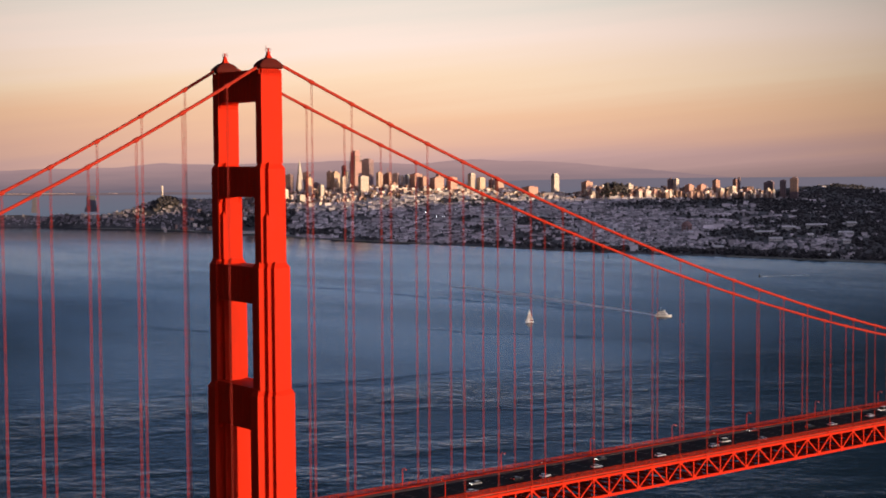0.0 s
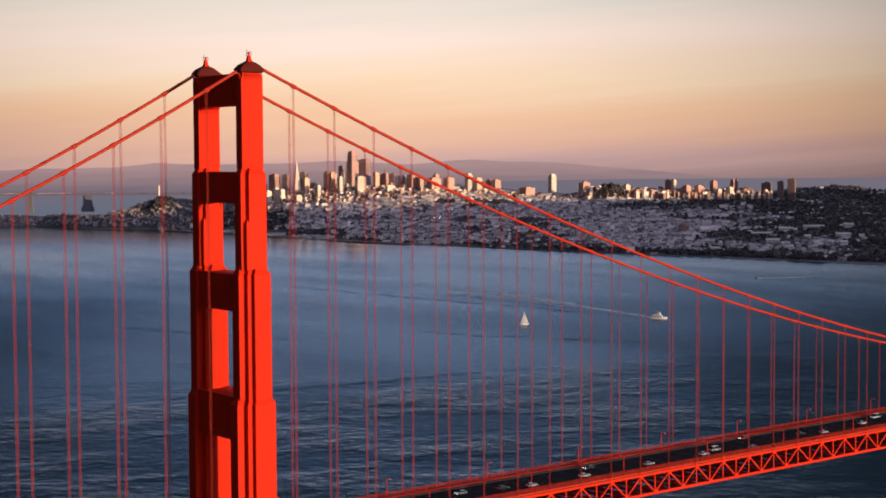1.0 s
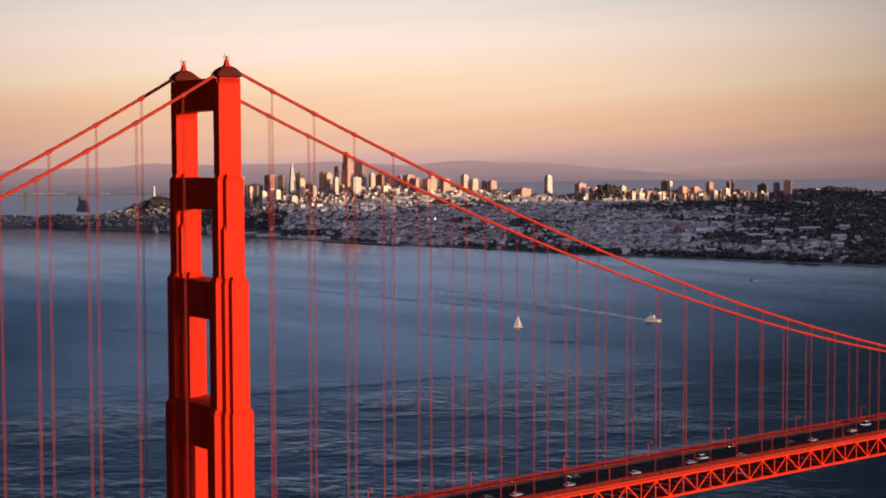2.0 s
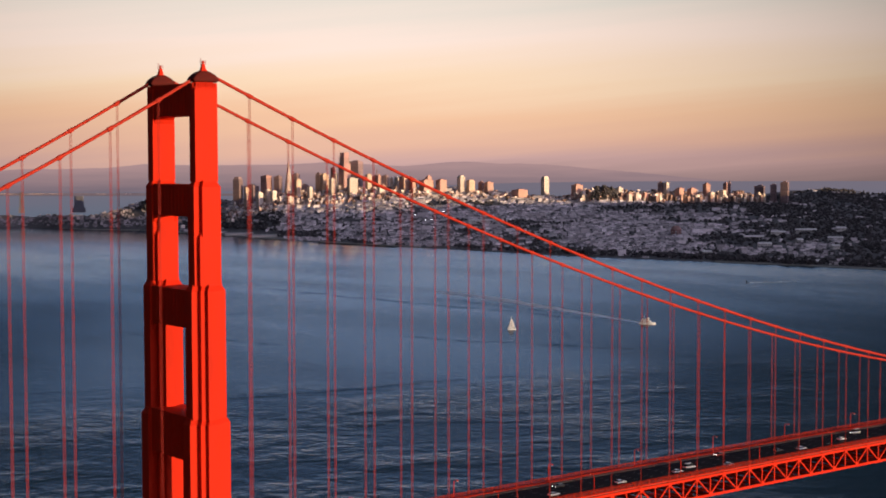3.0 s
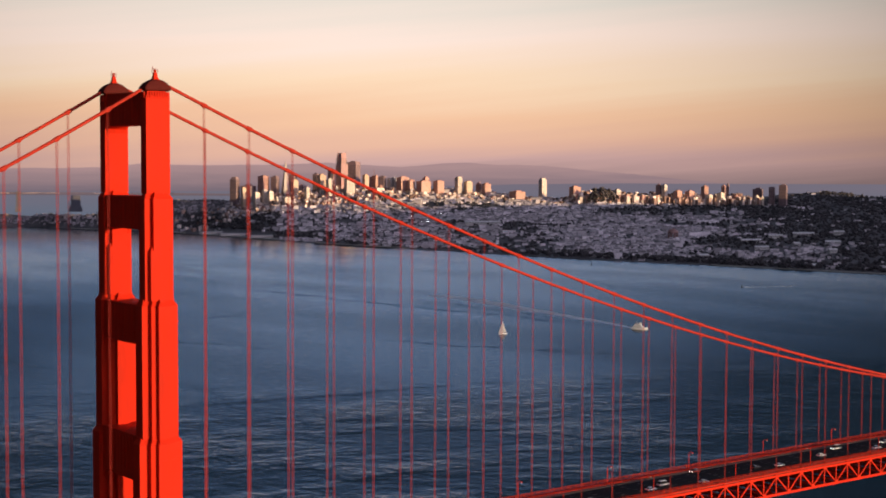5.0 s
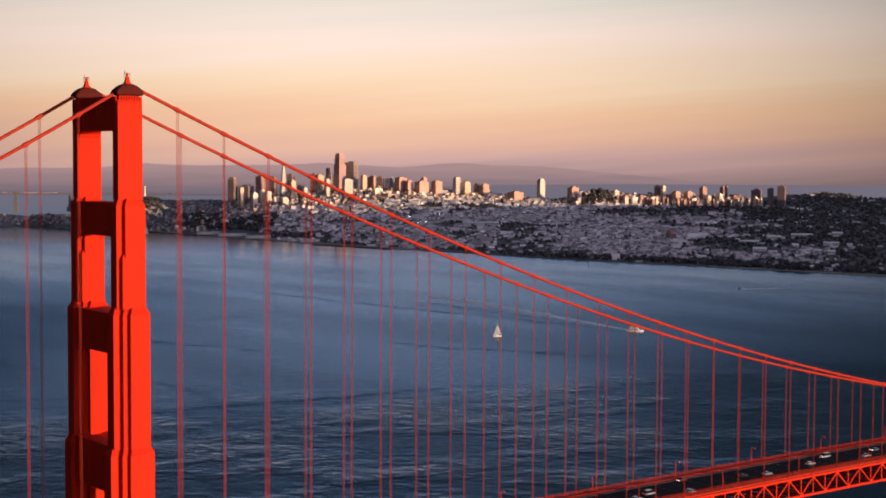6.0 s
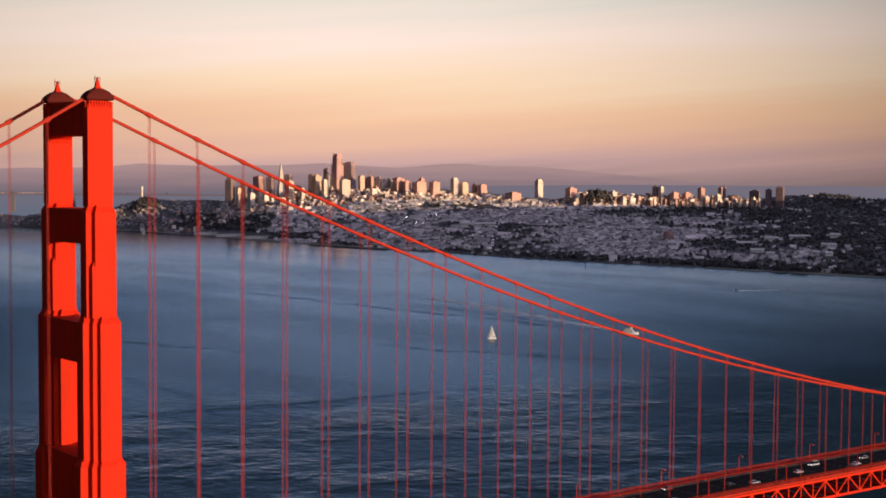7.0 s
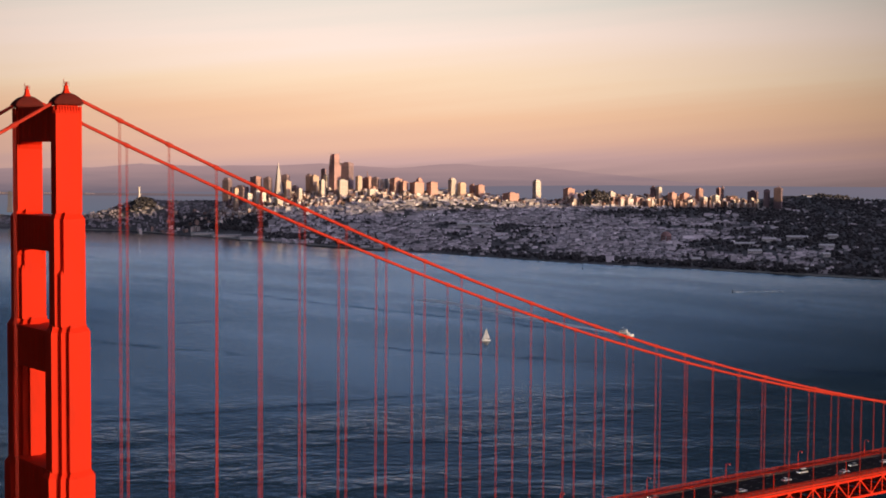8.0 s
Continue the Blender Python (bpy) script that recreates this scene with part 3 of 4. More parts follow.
tagged(part("lane_marking", lb, LINE_PAINT, bridge, "worn white lane dashes"), kind="stuff")


# ---- street lamps on the deck ----
def street_lamp():
    ob = tagged(new("street_lamp"), "orange-red steel street lamp with a curved arm on the bridge deck", "street lamp", "lamps along the bridge deck")
    b = bmesh.new()
    loft(b, disc_rings(((0.28, 0), (0.26, 0.7), (0.16, 0.9), (0.12, 6.6)), 8))
    part("pole", b, ORANGE, ob)
    b = bmesh.new()
    tube(b, [(0, 0, 6.5), (0, 0.15, 7.0), (0, 0.6, 7.4), (0, 1.3, 7.5), (0, 1.9, 7.4)], 0.08, 6)
    part("arm", b, ORANGE, ob)
    b = bmesh.new()
    loft(b, disc_rings(((0.12, 7.45), (0.3, 7.3), (0.34, 7.1), (0.3, 7.05)), 8, 0, 2.0))
    head = part("lamp_head", b, ORANGE, ob)
    b = bmesh.new()
    loft(b, disc_rings(((0.26, 7.05), (0.2, 6.9), (0.08, 6.84)), 8, 0, 2.0))
    part("globe", b, LAMP_GLASS, head, "frosted glass globe")
    return ob


lamp_thing = street_lamp()
placed = False
for k in range(0, 13):
    x = 22.7 + 45.72 * k
    for side in (-1, 1):
        m = pose(x, side * 12.6, deck_z(x) + 8.75, 0, 0, 0 if side < 0 else 180)
        if placed:
            copy_thing(lamp_thing, m)
        else:
            lamp_thing.matrix_basis = m
            placed = True


# ---- cars on the roadway ----
def glow_material(name, colour, strength):
    m = material(name, colour, 0.3, vary=0.05)
    s = m.node_tree.nodes["Principled BSDF"]
    s.inputs["Emission Color"].default_value = (*colour, 1)
    s.inputs["Emission Strength"].default_value = strength
    return m


HEAD_GLOW, TAIL_GLOW = glow_material("headlight_glass", (1.0, 0.93, 0.8), 5.0), glow_material("tail_light_glass", (0.6, 0.02, 0.01), 1.2)


def car(paint, label, long=4.6, high=1.45, van=False):
    ob = tagged(new("car"), label, "car", "cars on the bridge")
    b = bmesh.new()
    h = long / 2
    side = ((-h, 0.35), (-h, 0.8), (-h + 0.1, 0.95), (h - 0.9 if not van else h - 0.5, 0.95), (h - 0.1, 0.8), (h, 0.65), (h, 0.35))
    rings = [[(x, s * 0.9, z) for x, z in side] for s in (-1, 1)]
    loft(b, rings)
    body = part("body", b, paint, ob)
    b = bmesh.new()
    front, back = (h - 0.9, -h + 0.25) if van else (h - 1.35, -h + 0.5)
    loft(b, [[((front if sx > 0 else back), sy * 0.82, 0.94) for sx, sy in ((1, 1), (-1, 1), (-1, -1), (1, -1))],
             [((front - 0.75 if sx > 0 else back + 0.35), sy * 0.68, high - 0.04) for sx, sy in ((1, 1), (-1, 1), (-1, -1), (1, -1))]])
    part("cabin_glass", b, CAR_GLASS, ob)
    b = bmesh.new()
    box(b, back + 0.33, front - 0.73, -0.69, 0.69, high - 0.06, high)
    part("roof", b, paint, ob)
    for name, x, mat in (("headlight", h - 0.04, HEAD_GLOW), ("tail_light", -h, TAIL_GLOW)):
        for sy in (-1, 1):
            b = bmesh.new()
            box(b, x - 0.05, x + 0.06, sy * 0.66 - 0.18, sy * 0.66 + 0.18, 0.6, 0.76)
            part(name, b, mat, ob)
    b = bmesh.new()
    box(b, -h - 0.06, h + 0.06, -0.86, 0.86, 0.32, 0.5)
    part("bumper", b, RUBBER, ob, "dark bumper")
    wheel = None
    for sx in (-1, 1):
        for sy in (-1, 1):
            m = pose(sx * (h - 0.85), sy * 0.82, 0.33, 90)
            if wheel is None:
                b = bmesh.new()
                loft(b, disc_rings(((0.30, -0.11), (0.33, -0.08), (0.33, 0.08), (0.30, 0.11)), 10))
                w = part("wheel", b, RUBBER, ob)
                w.matrix_basis, wheel = m, w.data
            else:
                again("wheel", wheel, ob, m)
    return ob


KINDS = {"white": car(CAR_WHITE, "white car on the bridge roadway"), "silver": car(CAR_SILVER, "silver car on the bridge roadway"),
         "dark": car(CAR_DARK, "dark car on the bridge roadway"), "red": car(CAR_RED, "dark red car on the bridge roadway"),
         "van": car(CAR_WHITE, "white van on the bridge roadway", 5.4, 2.1, True)}
LANES = (-8.0, -4.8, -1.6, 1.6, 4.8, 8.0)
used = set()
TRAFFIC = [("white", 84, 0), ("silver", 93, 3), ("white", 121, 1), ("white", 147, 1), ("dark", 158, 4), ("white", 181, 1), ("white", 212, 1),
           ("van", 222, 2), ("white", 238, 0), ("red", 250, 5), ("white", 287, 1), 
           ("dark", 276, 2), ("white", 318, 2), ("van", 336, 4), ("white", 352, 1), ("silver", 366, 3), ("dark", 345, 0), ("white", 384, 2), ("red", 398, 4),
           ("dark", 110, 2)]
for kind, x, lane in TRAFFIC:
    m = pose(x, LANES[lane], deck_z(x) + 8.5, 0, 0, 0 if lane < 3 else 180)
    if kind in used:
        copy_thing(KINDS[kind], m)
    else:
        KINDS[kind].matrix_basis = m
        used.add(kind)

# ---- boats ----
def sailing_boat():
    ob = tagged(new("sailboat"), "white sailing boat with tall sails on the bay", "sailboat")
    b = bmesh.new()
    rows = []
    for x, w, top in ((-5.2, 0.7, 1.2), (-4.0, 1.4, 1.2), (-1.0, 1.8, 1.2), (2.5, 1.4, 1.35), (4.6, 0.6, 1.55), (5.6, 0.05, 1.7)):
        rows.append([(x, -w, top), (x, -w * 0.7, -0.2), (x, 0, -0.5), (x, w * 0.7, -0.2), (x, w, top)])
    loft(b, rows)
    part("hull", b, BOAT_WHITE, ob)
    b = bmesh.new()
    loft(b, [[(sx, sy, z) for sx, sy in ((2.0 - k, 0.9 - k * 0.3), (-2.0 + k * 0.5, 0.9 - k * 0.3), (-2.0 + k * 0.5, -0.9 + k * 0.3), (2.0 - k, -0.9 + k * 0.3))] for z, k in ((1.2, 0), (1.9, 0.6))])
    part("cabin", b, BOAT_WHITE, ob)
    b = bmesh.new()
    tube(b, [(0.6, 0, 1), (0.6, 0, 16.0)], 0.1, 6)
    part("mast", b, STEEL, ob)
    b = bmesh.new()
    tube(b, [(0.6, 0, 2.4), (-4.6, 0.3, 2.5)], 0.09, 6)
    part("boom", b, STEEL, ob)

    def sheet(corners, belly):
        b = bmesh.new()
        k = 6
        a, c, top = [Vector(p) for p in corners]
        rows = []
        for i in range(k + 1):
            s = i / k
            rows.append([a.lerp(top, s).lerp(c.lerp(top, s), j / k) + Vector((0, belly * math.sin(math.pi * j / k) * math.sin(math.pi * min(1, s + 0.25)) , 0)) for j in range(k + 1)])
        vs = [[b.verts.new(p) for p in r] for r in rows]
        for i in range(k):
            for j in range(k):
                b.faces.new((vs[i][j], vs[i][j + 1], vs[i + 1][j + 1], vs[i + 1][j]))
        bmesh.ops.solidify(b, geom=b.faces[:], thickness=0.03)
        return b

    part("mainsail", sheet(((0.45, 0, 2.7), (-4.5, 0.35, 2.7), (0.5, 0, 15.6)), 0.7), SAIL, ob, "white mainsail")
    part("jib", sheet(((5.3, 0, 1.9), (0.9, 0.7, 2.2), (0.75, 0, 13.8)), 0.6), SAIL, ob, "white foresail")
    return ob


def ferry_boat():
    ob = tagged(new("ferry"), "white ferry with two decks running with a long wake", "ferry")
    b = bmesh.new()
    loft(b, [[(x, -w, top), (x, -w * 0.85, -0.3), (x, w * 0.85, -0.3), (x, w, top)] for x, w, top in ((-10, 2.6, 2.0), (-6, 3.0, 2.0), (3, 3.0, 2.1), (7, 2.2, 2.5), (10.5, 0.2, 3.1))])
    part("hull", b, BOAT_WHITE, ob)
    for name, x0, x1, w, z0, z1 in (("main_deck_cabin", -8.5, 5.0, 2.5, 2.0, 4.4), ("upper_deck_cabin", -6.5, 2.5, 2.1, 4.45, 6.7), ("wheelhouse", -0.8, 2.2, 1.5, 6.75, 8.6)):
        b = bmesh.new()
        loft(b, [[(x0 + g, -w + g, z), (x1 - 2 * g, -w + g, z), (x1 - 2 * g, w - g, z), (x0 + g, w - g, z)] for z, g in ((z0, 0), (z1 - 0.15, 0.12), (z1, 0.3))])
        cabin = part(name, b, BOAT_WHITE, ob)
        b = bmesh.new()
        for k in range(int((x1 - x0 - 1.4) / 1.2)):
            for s in (-1, 1):
                box(b, x0 + 0.6 + 1.2 * k, x0 + 1.5 + 1.2 * k, min(s * (w - 0.1), s * (w + 0.01)), max(s * (w - 0.1), s * (w + 0.01)), z0 + 1.0, z0 + 1.7)
        tagged(part("window", b, BOAT_DARK, cabin, "dark strip of cabin windows"), kind="stuff")
    b = bmesh.new()
    tube(b, [(-3.0, 0, 6.6), (-3.3, 0, 11.5)], 0.14, 6)
    tube(b, [(-3.2, -1.2, 10.0), (-3.2, 1.2, 10.0)], 0.08, 6)
    part("mast", b, BOAT_WHITE, ob)
    b = bmesh.new()
    loft(b, disc_rings(((0.9, 6.6), (0.9, 8.4), (0.7, 8.6)), 10, -5.2, 0))
    part("funnel", b, BOAT_DARK, ob, "dark funnel")
    return ob


sailing_boat().matrix_basis = pose(949.0, 972.0, 0, 0, 0, 160)
ferry_boat().matrix_basis = pose(1121.0, 914.0, 0, 0, 0, -58)
launch = tagged(new("motorboat"), "small dark motorboat far out on the bay", "motorboat")
b = bmesh.new()
loft(b, [[(x, -w, top), (x, -w * 0.8, -0.2), (x, w * 0.8, -0.2), (x, w, top)] for x, w, top in ((-4, 1.3, 1.1), (1, 1.4, 1.2), (4.5, 0.1, 1.8))])
part("hull", b, BOAT_DARK, launch)
b = bmesh.new()
loft(b, [[(-2.0 + g, -1.0, z), (1.0 - g, -1.0, z), (1.0 - g, 1.0, z), (-2.0 + g, 1.0, z)] for z, g in ((1.1, 0), (3.4, 0.3))])
part("cabin", b, BOAT_DARK, launch)
b = bmesh.new()
tube(b, [(-0.5, 0, 3.2), (-0.5, 0, 8.5)], 0.16, 6)
part("mast", b, BOAT_DARK, launch)
launch.matrix_basis = pose(1723.3, 1278.2, 0, 0, 0, 40)



def channel_buoy():
    """A channel buoy: float, lattice tower and topmark."""
    ob = tagged(new("buoy"), "dark channel buoy floating on the bay", "buoy")
    b = bmesh.new()
    loft(b, disc_rings(((1.6, -0.6), (2.0, 0.1), (2.0, 0.9), (1.3, 1.2)), 12))
    part("float", b, BOAT_DARK, ob)
    b = bmesh.new()
    for k in range(4):
        c, d = math.cos(math.pi * k / 2), math.sin(math.pi * k / 2)
        tube(b, [(1.1 * c, 1.1 * d, 1.0), (0.35 * c, 0.35 * d, 5.6)], 0.12, 5)
    for z, r in ((2.4, 0.88), (4.0, 0.62), (5.5, 0.4)):
        loft(b, disc_rings(((r, z), (r, z + 0.2)), 8))
    part("tower", b, BOAT_DARK, ob)
    b = bmesh.new()
    loft(b, disc_rings(((0.3, 5.6), (0.55, 5.9), (0.5, 6.6), (0.15, 7.0)), 8))
    part("topmark", b, BOAT_DARK, ob)
    return ob


channel_buoy().matrix_basis = pose(1893, 1828, 0, 0, 0, 20)


def wake(name, points, w0, w1, label, mat):
    b = bmesh.new()
    pts = [Vector(p) for p in points]
    fine = []
    for a, c in zip(pts, pts[1:]):
        steps = max(8, int((c - a).length / 3.0))
        fine += [a.lerp(c, i / steps) for i in range(steps)]
    fine.append(pts[-1])
    vs = []
    for i, p in enumerate(fine):
        d = (fine[min(i + 1, len(fine) - 1)] - fine[max(i - 1, 0)]).normalized()
        s = Vector((d.y, -d.x))
        w = w0 + (w1 - w0) * min(1.0, 1.6 * i / len(fine))
        a, c = (w * (0.85 + 0.5 * noise.noise((p.x * 0.03, p.y * 0.03, k))) for k in (3.1, 8.4))
        # heaped froth: low uneven crests across the track, flat at its edges
        row = [p + s * a, p + s * a * 0.45, p, p - s * c * 0.45, p - s * c]
        vs.append([b.verts.new((*q, 0.06 + lift * (0.2 + 0.8 * abs(noise.noise((q.x * 0.21, q.y * 0.21, 4.0)))))) for q, lift in zip(row, (0.0, 0.8, 1.1, 0.8, 0.0))])
    for a, c in zip(vs, vs[1:]):
        for k in range(4):
            b.faces.new((a[k], c[k], c[k + 1], a[k + 1]))
    return tagged(link(name, b, mat), label, "wake", kind="stuff")


wake("ferry_wake", [(1123, 920), (1134, 965), (1150, 1052), (1178, 1207), (1204, 1342), (1208, 1450)], 4.5, 18.0, "long pale foam wake trailing behind a ferry",
     foam_material("ferry_foam", 920, 1450))
wake("boat_wake", [(1726, 1276), (1764, 1259), (1809, 1244)], 1.0, 3.0, "short thin wake behind a motorboat", foam_material("thin_foam", 1100, 1500))

# ---- the far shore ----
def track(points, x):
    xs, ys = zip(*points)
    return float(np.interp(x, xs, ys))


WATERLINE = [(-2600, 4835), (-1365, 4816), (-1098, 4609), (-934, 4560), (-652, 4243), (-480, 4031), (-320, 3847), (20, 3518), (265, 3260), (485, 3108), (835, 2829), (1150, 2565), (1500, 2188), (3200, 916)]
# past v = 1350 the crest is out of view, raised to shade the city
CREST = [(-2600, 20), (-1700, 32), (-1400, 36), (-1100, 36), (-1010, 62), (-939, 90), (-880, 87), (-800, 80), (-650, 84), (-480, 98), (-300, 114), (-100, 120), (120, 114), (300, 97), (480, 98), (620, 93),
         (900, 90), (1080, 98), (1160, 110), (1240, 109), (1350, 103), (1400, 124), (1440, 128), (1500, 134), (1568, 135), (1664, 143), (1810, 160), (2004, 190), (2149, 205), (2240, 212), (2290, 216), (2312, 214), (2332, 250), (2390, 262), (2440, 265), (2520, 285), (2700, 290), (3200, 270)]


def ridge_u(v):
    return track(RIDGE, v)


RIDGE = [(-2600, 4860), (-1365, 4800), (-1098, 4700), (-700, 4700), (-500, 4560), (900, 4560), (1150, 4680), (1270, 4660), (1350, 4500), (2439, 2322), (3200, 1000)]


def ground_z(u, v):
    u0 = track(WATERLINE, v) + 14 * noise.noise((v / 130, 7.0, 0)) + 6 * noise.noise((v / 40, 2.0, 0))
    top, u1 = track(CREST, v) + 3.5, ridge_u(v)
    s = (u - u0) / max(60, u1 - u0)
    if s <= 0:
        return max(-6.0, (u - u0) * 0.2)
    # flat waterfront strip, then the hill; further west unseen steep bluffs added for shade
    rise = 0.025 * min(s / 0.06, 1) + 0.975 * max(0, (s - 0.14) / 0.86) if s < 1 else max(0.1, 1.0 - (0.25 if v < 1300 else 1.6) * (s - 1))
    west = min(1.0, max(0.0, (v - 1330) / 150))
    if s < 1:
        rise += west * (s ** 0.35 - rise)
    rough = (1 - 0.6 * west) * min(1, max(0, (s - 0.1) * 3))
    return top * rise + (7 * noise.noise((u / 210, v / 210, 1.0)) + 3 * noise.noise((u / 70, v / 70, 4.0))) * rough + 0.8


bm = bmesh.new()
vs_ = [-2600 + 30 * i for i in range(194)]
us_ = [760 + 140 * i for i in range(13)] + [2600 + 30 * i for i in range(80)]
grid = [[bm.verts.new(shore(u, v, ground_z(u, v))) for u in us_] for v in vs_]
for i in range(len(vs_) - 1):
    for j in range(len(us_) - 1):
        q = (grid[i][j], grid[i + 1][j], grid[i + 1][j + 1], grid[i][j + 1])
        if max(p.co.z for p in q) > -5.9:
            bm.faces.new(q)
for p in [p for p in bm.verts if not p.link_faces]:
    bm.verts.remove(p)
tagged(link("ground", bm, LAND, smooth=True), "dark wooded city hillside rising from the bay shore", "hillside", kind="structure")

# thousands of small houses in streets, one sheet of stuff
random.seed(4)


def many_boxes(name, spots, mat, label, category, roof=None, sunk=4.0):
    verts, faces, kinds = [], [], []
    for x, y, z, w, d, h, turn in spots:
        c, s = math.cos(turn), math.sin(turn)
        k = len(verts)
        corners = [(-w / 2, -d / 2), (w / 2, -d / 2), (w / 2, d / 2), (-w / 2, d / 2)]
        for zz in (z - sunk, z + h):
            verts += [(x + a * c - b * s, y + a * s + b * c, zz) for a, b in corners]
        faces += [(k, k + 1, k + 5, k + 4), (k + 1, k + 2, k + 6, k + 5), (k + 2, k + 3, k + 7, k + 6), (k + 3, k, k + 4, k + 7)]
        kinds += [0, 0, 0, 0]
        if roof and random.random() < 0.5:
            verts += [(x - a * c, y - a * s, z + h + 2.2) for a in (w / 2, -w / 2)]
            faces += [(k + 4, k + 5, k + 9, k + 8), (k + 6, k + 7, k + 8, k + 9), (k + 5, k + 6, k + 9), (k + 7, k + 4, k + 8)]
            kinds += [1, 1, 0, 0]
        else:
            faces.append((k + 4, k + 5, k + 6, k + 7))
            kinds.append(1 if random.random() < 0.75 else 0)
    me = bpy.data.meshes.new(name)
    me.from_pydata(verts, [], faces)
    me.materials.append(mat)
    me.materials.append(roof or mat)
    me.polygons.foreach_set("material_index", kinds)
    return tagged(new(name, me), label, category, kind="stuff")


GRID_TURN = radians(-4)


def wooded(u, v):
    return noise.noise((u / 260, v / 340, 9.0)) + 0.55 * noise.noise((u / 60, v / 90, 5.0)) + 0.85 * min(1.0, max(0.0, (v - 430) / 450)) + (-0.3 if v < -700 else 0) + (0.45 if u > 4480 and 440 < v < 540 else 0)


spots, greens = [], []
# terraces of houses in rows that follow the streets
ROW_TURN = radians(-33)
ROW_U, ROW_V = Vector((-math.sin(ROW_TURN), math.cos(ROW_TURN), 0)), Vector((math.cos(ROW_TURN), math.sin(ROW_TURN), 0))
for row in range(-96, 144):
    along = -3000.0 + random.uniform(0, 30)
    block = random.uniform(40, 90)
    while along < 2500:
        w = random.choice((5.5, 7.0, 8.0, 10.0, 13.0, 19.0))
        along += w
        block -= w
        if block < 0:
            along += random.uniform(8, 16)
            block = random.uniform(40, 100)
        p = shore(3400, 0) + ROW_U * (row * 15.0 + random.uniform(-3, 3)) + ROW_V * along
        d = p - O
        u, v = d.dot(U), d.dot(V)
        if not -1750 < v < 1450:
            continue
        u0, u1 = track(WATERLINE, v), ridge_u(v) + 60
        if not u0 + 25 < u < u1:
            continue
        z = ground_z(u, v)
        if z < 1.0:
            continue
        s = (u - u0) / max(60, u1 - u0)
        wood = wooded(u, v) + (0.06 if v < -820 else 0) + (0.35 if s < 0.10 and v > -700 else 0) + (0.7 if 0.20 < s < 0.46 and -800 < v < -470 or 0.14 < s < 0.25 and -470 <= v < -330 or 0.42 < s < 0.46 and -300 <= v < 60 else 0) + (0.4 if s < 0.17 and 200 < v < 640 else 0)
        wood += 0.6 * min(1.0, max(0.0, (v - 800) / 250)) * min(1.0, max(0.0, (s - 0.28) / 0.15))
        if s < 0.24 and -760 < v < -440:
            continue
        if wood > 0.36:
            if random.random() < (0.75 if wood > 0.7 else 0.4):
                greens.append((p.x, p.y, z, random.uniform(2.5, 6.5)))
            elif random.random() < 0.12:
                spots.append((p.x, p.y, z, w, random.uniform(7, 10), random.uniform(3.5, 6), ROW_TURN + random.uniform(-0.4, 0.4)))
        elif v < -660 and random.random() < 0.72:
            spots.append((p.x, p.y, z, w * 0.75, random.uniform(4, 7), random.uniform(1.5, 2.7), ROW_TURN))
        elif v >= -660 and random.random() < 0.70:
            tall = random.random() < 0.025
            spots.append((p.x, p.y, z, w * (1.7 if tall else 0.95), random.uniform(7, 10), random.uniform(2.8, 5.2) * (2.6 if tall else 1), ROW_TURN + random.choice((0, 0, 0, 0.35, -0.3))))
        elif random.random() < 0.6:
            greens.append((p.x, p.y, z, random.uniform(1.8, 4)))
# small houses crowd the slope towards the harbour
for i in range(350):
    v = random.uniform(-1500, -640)
    u0 = track(WATERLINE, v)
    u = u0 + random.uniform(0.2, 0.95) * max(60, ridge_u(v) - u0)
    z = ground_z(u, v)
    if z > 2 and not (u > 4640 and -985 < v < -875):
        p = shore(u, v)
        spots.append((p.x, p.y, z, random.uniform(4, 9), random.uniform(4, 7), random.uniform(1.6, 3), ROW_TURN))
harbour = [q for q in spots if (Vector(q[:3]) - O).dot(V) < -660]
many_boxes("houses", [q for q in spots if q not in set(harbour)], HOUSES, "thousands of pale low houses covering a city hillside", "houses", ROOFS)
many_boxes("houses", harbour, SHADED_HOUSES, "small houses in a shaded mauve-grey tone crowding the slope above the harbour", "houses", ROOFS)


def tree_clumps(name, places, label):
    verts, faces = [], []
    shape = bmesh.new()
    bmesh.ops.create_icosphere(shape, subdivisions=1, radius=1.0)
    base_v = [v.co.copy() for v in shape.verts]
    base_f = [tuple(v.index for v in f.verts) for f in shape.faces]
    shape.free()
    for x, y, z, r in places:
        for part_no in range(3):
            k = len(verts)
            ox, oy, oz = random.uniform(-0.6, 0.6) * r, random.uniform(-0.6, 0.6) * r, random.uniform(0.15, 0.95) * r
            for c in base_v:
                q = r * random.uniform(0.38, 0.85)
                verts.append((x + ox + c.x * q, y + oy + c.y * q, z + oz + c.z * q * 0.8))
            faces += [tuple(i + k for i in f) for f in base_f]
    me = bpy.data.meshes.new(name)
    me.from_pydata(verts, [], faces)
    me.materials.append(LEAVES)
    return tagged(new(name, me), label, "trees", kind="stuff")


# a thick wood above the waterfront
for i in range(560):
    v, s = random.uniform(-800, -300), random.random()
    s = 0.25 + 0.36 * s if v < -470 else 0.14 + 0.12 * s
    u0 = track(WATERLINE, v)
    u = u0 + s * max(60, ridge_u(v) - u0)
    p = shore(u, v)
    greens.append((p.x, p.y, ground_z(u, v), random.uniform(4, 8)))
